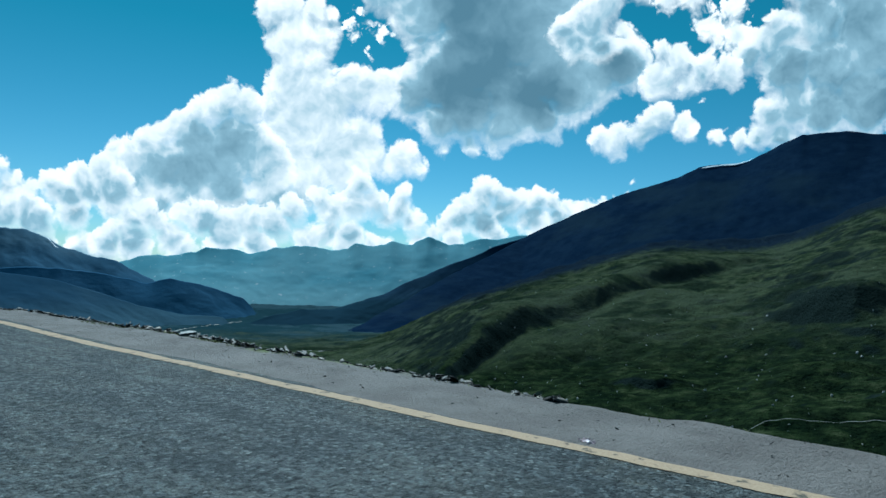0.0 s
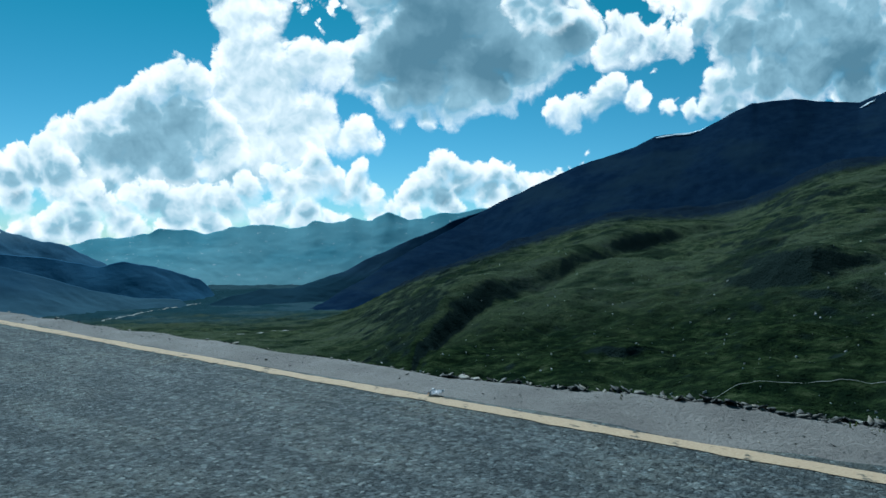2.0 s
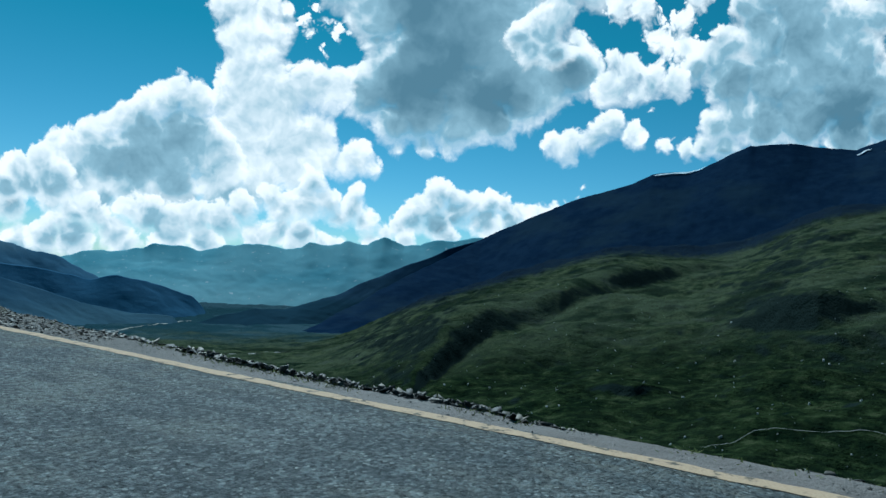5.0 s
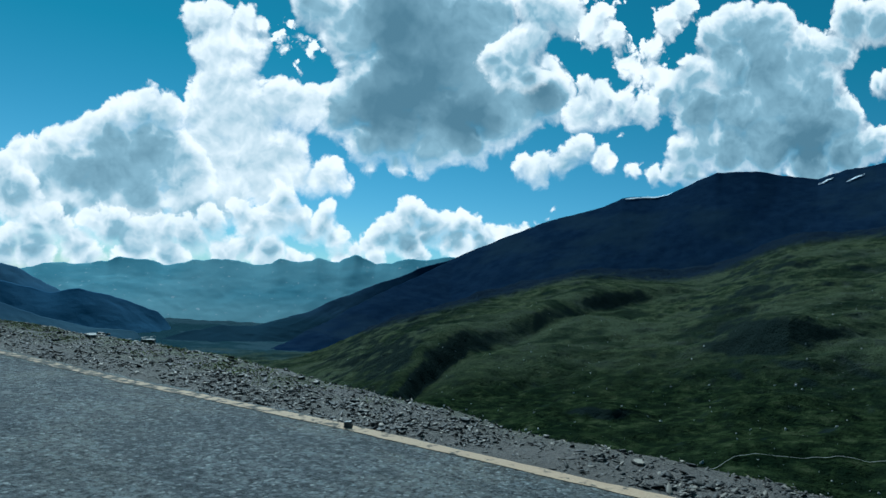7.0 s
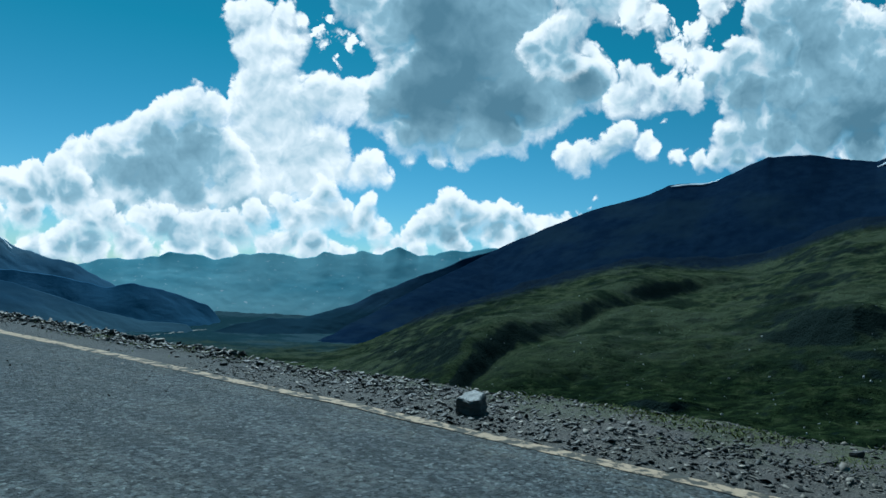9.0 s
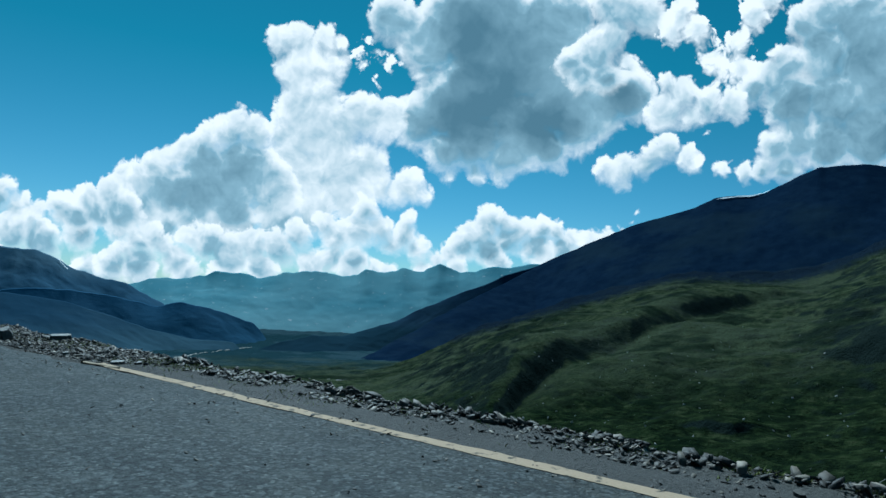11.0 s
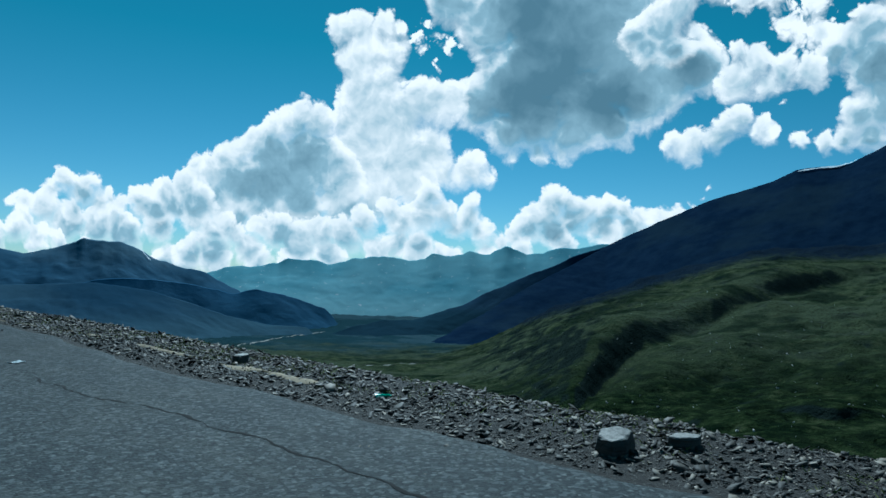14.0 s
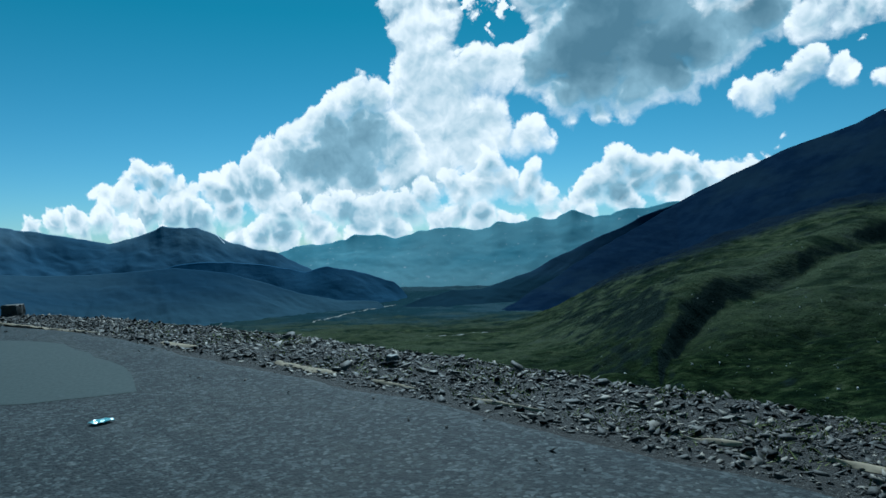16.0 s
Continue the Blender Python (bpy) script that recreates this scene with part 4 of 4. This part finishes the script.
def make_hillside_stones():
    rs = np.random.RandomState(5)
    n = 600
    w, r = np.radians(-50 - 50 * rs.rand(n)), 430 + 1200 * rs.rand(n) ** 1.5
    x, y = MID[0] - np.sin(w) * r, MID[1] + np.cos(w) * r
    size = 0.5 + 2.2 * rs.rand(n) ** 5
    ob = loose_stones("hillside_stones", "pale stones scattered over the green hillside", x, y, terrain(x, y), size, 0.6, PALE, 6)


PALE = surface("pale_stone", plain((0.34, 0.33, 0.31), 0.85))
make_hillside_stones()


# ---- single rocks and litter ----
def rock(name, place, size, turn, seed, label, taper=0.8, material=None, category="rock", lean=4):
    """An angular block of slate with a chipped, many-sided outline, whose top leans towards the road."""
    rs = random.Random(seed)
    bm = bmesh.new()
    sides = rs.choice((6, 7, 8))
    corners = [((i + rs.uniform(-0.28, 0.28)) / sides * 2 * math.pi, rs.uniform(0.34, 0.60)) for i in range(sides)]
    rings = []
    for z, k in ((-0.12, 0.94), (0.22, 1.0), (0.55, 0.5 + 0.5 * taper), (0.86, 0.25 + 0.75 * taper), (1.0, taper - 0.06)):
        ring = []
        for a, r in corners:
            j = rs.uniform(-0.035, 0.035)
            ring.append(bm.verts.new(((r + j) * k * math.cos(a) * size[0], (r + j) * k * math.sin(a) * size[1], (z + rs.uniform(-0.05, 0.05)) * size[2])))
        rings.append(ring)
    for lower, upper in zip(rings, rings[1:]):
        for i in range(sides):
            bm.faces.new((lower[i], lower[(i + 1) % sides], upper[(i + 1) % sides], upper[i]))
    bm.faces.new(rings[-1])
    bm.faces.new(rings[0][::-1])
    bmesh.ops.subdivide_edges(bm, edges=[e for e in bm.edges if e.calc_length() > 0.2 * size[0]], cuts=2, use_grid_fill=True)
    for v in bm.verts:
        v.co += Vector((rs.uniform(-1, 1) * size[0], rs.uniform(-1, 1) * size[1], rs.uniform(-1, 1) * size[2])) * 0.022
    bmesh.ops.triangulate(bm, faces=[f for f in bm.faces if len(f.verts) > 4])
    bmesh.ops.bevel(bm, geom=[e for e in bm.edges if e.calc_face_angle(0) > 0.75], offset=0.02 * size[0], segments=1, affect="EDGES")
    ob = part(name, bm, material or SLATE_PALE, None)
    ob.matrix_world = Matrix.Translation(place) @ pose(0, 0, 0, rs.uniform(-4, 4), -lean, 0) @ pose(0, 0, 0, 0, 0, turn)
    return tagged(ob, label, category, group="slate blocks along the verge")


def slate_pale(k, b, p):
    grain = k.noise(p, 22.0, 6.0, 0.65)[0]
    layer = k.noise(k.vec("MULTIPLY", p, (4.0, 4.0, 60.0)), 1.0, 4.0)[0]
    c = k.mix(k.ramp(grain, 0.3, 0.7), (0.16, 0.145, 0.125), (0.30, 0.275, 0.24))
    # sides coloured as if in shade, tops as if in sun
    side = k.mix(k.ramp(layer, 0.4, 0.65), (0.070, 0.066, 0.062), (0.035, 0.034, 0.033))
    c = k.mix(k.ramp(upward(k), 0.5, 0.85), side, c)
    k.plug(b.inputs["Base Color"], c)
    b.inputs["Roughness"].default_value = 0.7
    bump(k, b, k.math("ADD", grain, layer), 0.014)


SLATE_PALE = surface("pale_slate", slate_pale)


def on_bank(x, y):
    return (x, y, float(shoulder_height(np.array(x), np.array(y))))


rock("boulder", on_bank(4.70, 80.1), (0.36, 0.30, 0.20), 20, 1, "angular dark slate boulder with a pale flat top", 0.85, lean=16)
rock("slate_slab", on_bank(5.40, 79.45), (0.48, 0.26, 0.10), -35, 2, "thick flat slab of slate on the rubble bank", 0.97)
rock("boulder", on_bank(4.52, 85.4), (0.36, 0.30, 0.15), 10, 3, "squat slate boulder with a top coloured as sunlit", 0.9, lean=14)
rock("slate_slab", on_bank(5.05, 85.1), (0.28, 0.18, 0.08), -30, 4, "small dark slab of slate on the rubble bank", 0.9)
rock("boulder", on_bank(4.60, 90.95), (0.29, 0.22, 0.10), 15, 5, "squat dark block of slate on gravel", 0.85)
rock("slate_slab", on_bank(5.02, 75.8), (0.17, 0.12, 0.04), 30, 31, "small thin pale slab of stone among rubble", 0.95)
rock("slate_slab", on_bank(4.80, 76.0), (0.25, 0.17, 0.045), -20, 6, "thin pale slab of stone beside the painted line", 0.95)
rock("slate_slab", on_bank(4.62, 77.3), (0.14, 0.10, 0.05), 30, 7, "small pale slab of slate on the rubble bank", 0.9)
rock("boulder", on_bank(5.40, 57.9), (0.40, 0.32, 0.17), 25, 8, "large dark boulder with a top coloured as sunlit", 0.86, lean=12)
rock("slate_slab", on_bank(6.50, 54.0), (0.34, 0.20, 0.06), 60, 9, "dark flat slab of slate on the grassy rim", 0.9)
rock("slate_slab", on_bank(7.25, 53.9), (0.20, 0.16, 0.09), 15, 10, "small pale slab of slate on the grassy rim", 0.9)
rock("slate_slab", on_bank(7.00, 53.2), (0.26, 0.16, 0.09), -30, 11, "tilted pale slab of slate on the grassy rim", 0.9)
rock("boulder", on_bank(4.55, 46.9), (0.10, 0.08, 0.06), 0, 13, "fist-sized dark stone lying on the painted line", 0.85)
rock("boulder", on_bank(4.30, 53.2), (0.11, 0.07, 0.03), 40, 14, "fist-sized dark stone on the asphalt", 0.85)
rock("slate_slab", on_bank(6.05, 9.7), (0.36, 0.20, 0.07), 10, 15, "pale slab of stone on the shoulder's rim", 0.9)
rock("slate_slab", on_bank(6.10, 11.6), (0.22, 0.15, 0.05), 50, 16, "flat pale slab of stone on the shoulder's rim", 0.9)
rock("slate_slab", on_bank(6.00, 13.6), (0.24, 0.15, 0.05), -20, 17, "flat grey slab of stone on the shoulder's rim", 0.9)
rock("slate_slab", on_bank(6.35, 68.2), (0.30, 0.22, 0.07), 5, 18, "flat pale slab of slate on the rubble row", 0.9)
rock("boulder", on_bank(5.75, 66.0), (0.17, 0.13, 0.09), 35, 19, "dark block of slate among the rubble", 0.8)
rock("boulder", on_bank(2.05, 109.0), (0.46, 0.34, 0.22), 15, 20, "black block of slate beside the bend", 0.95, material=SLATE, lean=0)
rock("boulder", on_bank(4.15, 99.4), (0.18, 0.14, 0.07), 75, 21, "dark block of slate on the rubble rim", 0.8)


def litter(name, place, size, turn, seed, label, colour):
    """A crumpled scrap of wrapping, a few millimetres thick."""
    rs = random.Random(seed)
    bm = bmesh.new()
    bmesh.ops.create_grid(bm, x_segments=7, y_segments=5, size=0.5)
    for v in bm.verts:
        v.co.x += rs.uniform(-0.05, 0.05)
        v.co.y += rs.uniform(-0.07, 0.07)
        v.co = Vector((v.co.x * size[0], v.co.y * size[1], rs.uniform(0.0, size[2])))
    solid = bmesh.ops.solidify(bm, geom=bm.faces[:], thickness=0.004)
    ob = part(name, bm, surface(label.split()[0] + "_wrapping", plain(colour, 0.35)), None)
    ob.matrix_world = pose(place[0], place[1], place[2] + 0.008, 0, 0, turn)
    return tagged(ob, label, "litter")


litter("wrapper", (2.30, 92.2, 0), (0.17, 0.11, 0.016), 40, 1, "crumpled white plastic wrapper lying on the asphalt", (0.70, 0.72, 0.72))
litter("wrapper", (1.25, 99.1, 0), (0.16, 0.10, 0.012), 20, 2, "crumpled pale turquoise wrapper lying on the asphalt", (0.16, 0.42, 0.44))
litter("wrapper", on_bank(4.50, 88.0), (0.16, 0.09, 0.03), -30, 3, "mint green plastic scrap on the rubble bank", (0.15, 0.62, 0.42))
litter("wrapper", on_bank(4.62, 16.5), (0.14, 0.10, 0.03), 10, 4, "small white and pink wrapper beside the painted line", (0.75, 0.68, 0.68))
litter("wrapper", on_bank(4.66, 2.1), (0.12, 0.08, 0.03), 60, 5, "pinkish white wrapper beside the painted line", (0.72, 0.55, 0.55))


# ---- grass on the rims ----
def make_grass():
    rs = np.random.RandomState(8)
    n = 70000
    spots = ((6.1, 10.5, 0.35, 3.0), (6.7, 53.5, 0.5, 3.0), (6.4, 50.5, 0.6, 2.4), (6.9, 55.0, 0.5, 2.0), (6.1, 69.0, 0.25, 2.5), (5.9, 65.0, 0.25, 1.5), (5.6, 76.0, 0.3, 3.0), (5.3, 88.0, 0.4, 6.0), (4.6, 97.0, 0.5, 6.0), (4.9, 93.0, 0.6, 3.0), (3.9, 101.0, 0.6, 3.0), (5.4, 37.5, 0.25, 2.5))
    pick = np.array(spots)[rs.randint(0, len(spots), n)]
    x, y = pick[:, 0] + pick[:, 2] * rs.randn(n), pick[:, 1] + pick[:, 3] * rs.randn(n)
    keep = (x > bank_edge(y) - 0.35 - 1.0 * step(46, 50, y)) & (fbm(x / 0.5, y / 0.5, 3, 4) > 0.05)
    x, y = x[keep], y[keep]
    n = len(x)
    z = shoulder_height(x, y)
    a, tall = rs.rand(n) * 2 * np.pi, 0.012 + 0.03 * rs.rand(n)
    dx, dy = np.cos(a) * 0.009, np.sin(a) * 0.009
    lx, ly = rs.randn(n) * 0.045, rs.randn(n) * 0.045
    v = np.stack([np.stack([x - dx, y - dy, z - 0.01], -1), np.stack([x + dx, y + dy, z - 0.01], -1), np.stack([x + lx, y + ly, z + tall], -1)], 1)
    me = bpy.data.meshes.new("grass")
    me.from_pydata(v.reshape(-1, 3).tolist(), [], np.arange(n * 3).reshape(-1, 3).tolist())
    me.materials.append(GRASS)
    tagged(new("grass", me), "short yellow-green grass along the rim of the bank", "grass", kind="stuff")


GRASS = surface("grass_blades", plain((0.160, 0.175, 0.055), 0.9))
make_grass()


# ---- stones that can be told apart, as pieces of the shoulder ----
def stone_mesh(seed):
    rs = random.Random(seed)
    bm = bmesh.new()
    n = rs.choice((5, 6, 7))
    rings = []
    for z, k in ((-0.10, 0.9), (0.10, 1.0), (0.20, 0.86)):
        ring = []
        for i in range(n):
            a = (i + 0.6 * random.Random(seed * 31 + i).random()) / n * 2 * math.pi
            r = (0.32 + 0.22 * random.Random(seed * 17 + i).random()) * k
            ring.append(bm.verts.new((r * 1.25 * math.cos(a), r * 0.85 * math.sin(a), z + rs.uniform(-0.03, 0.03))))
        rings.append(ring)
    for lower, upper in zip(rings, rings[1:]):
        for i in range(n):
            bm.faces.new((lower[i], lower[(i + 1) % n], upper[(i + 1) % n], upper[i]))
    bm.faces.new(rings[-1])
    bm.faces.new(rings[0][::-1])
    me = bpy.data.meshes.new("stone")
    bm.to_mesh(me)
    bm.free()
    me.materials.append(SLATE)
    return me


def make_stones():
    shapes = [stone_mesh(n) for n in range(12)]
    rs = random.Random(4)
    bank = bpy.data.objects["shoulder"]
    for n in range(280):
        y = rs.uniform(77, 110) if n < 170 else rs.uniform(42, 76) if n < 250 else rs.uniform(4, 18)
        lo, hi = (0.1, 1.05) if n < 170 else (0.35, 1.05) if n < 250 else (0.9, 1.1)
        x = float(road_edge(y) + (bank_edge(y) - road_edge(y)) * rs.uniform(lo, hi))
        size = rs.uniform(0.05, 0.11) if n < 170 else rs.uniform(0.06, 0.13)
        ob = new("stone", shapes[n % 12])
        ob.parent = bank
        ob.matrix_world = pose(x, y, float(shoulder_height(np.array(x), np.array(y))) + 0.08 * size, rs.uniform(-14, 14), rs.uniform(-14, 14), rs.uniform(0, 360)) @ Matrix.Diagonal((size, size, size * rs.uniform(0.7, 1.2), 1))


make_stones()
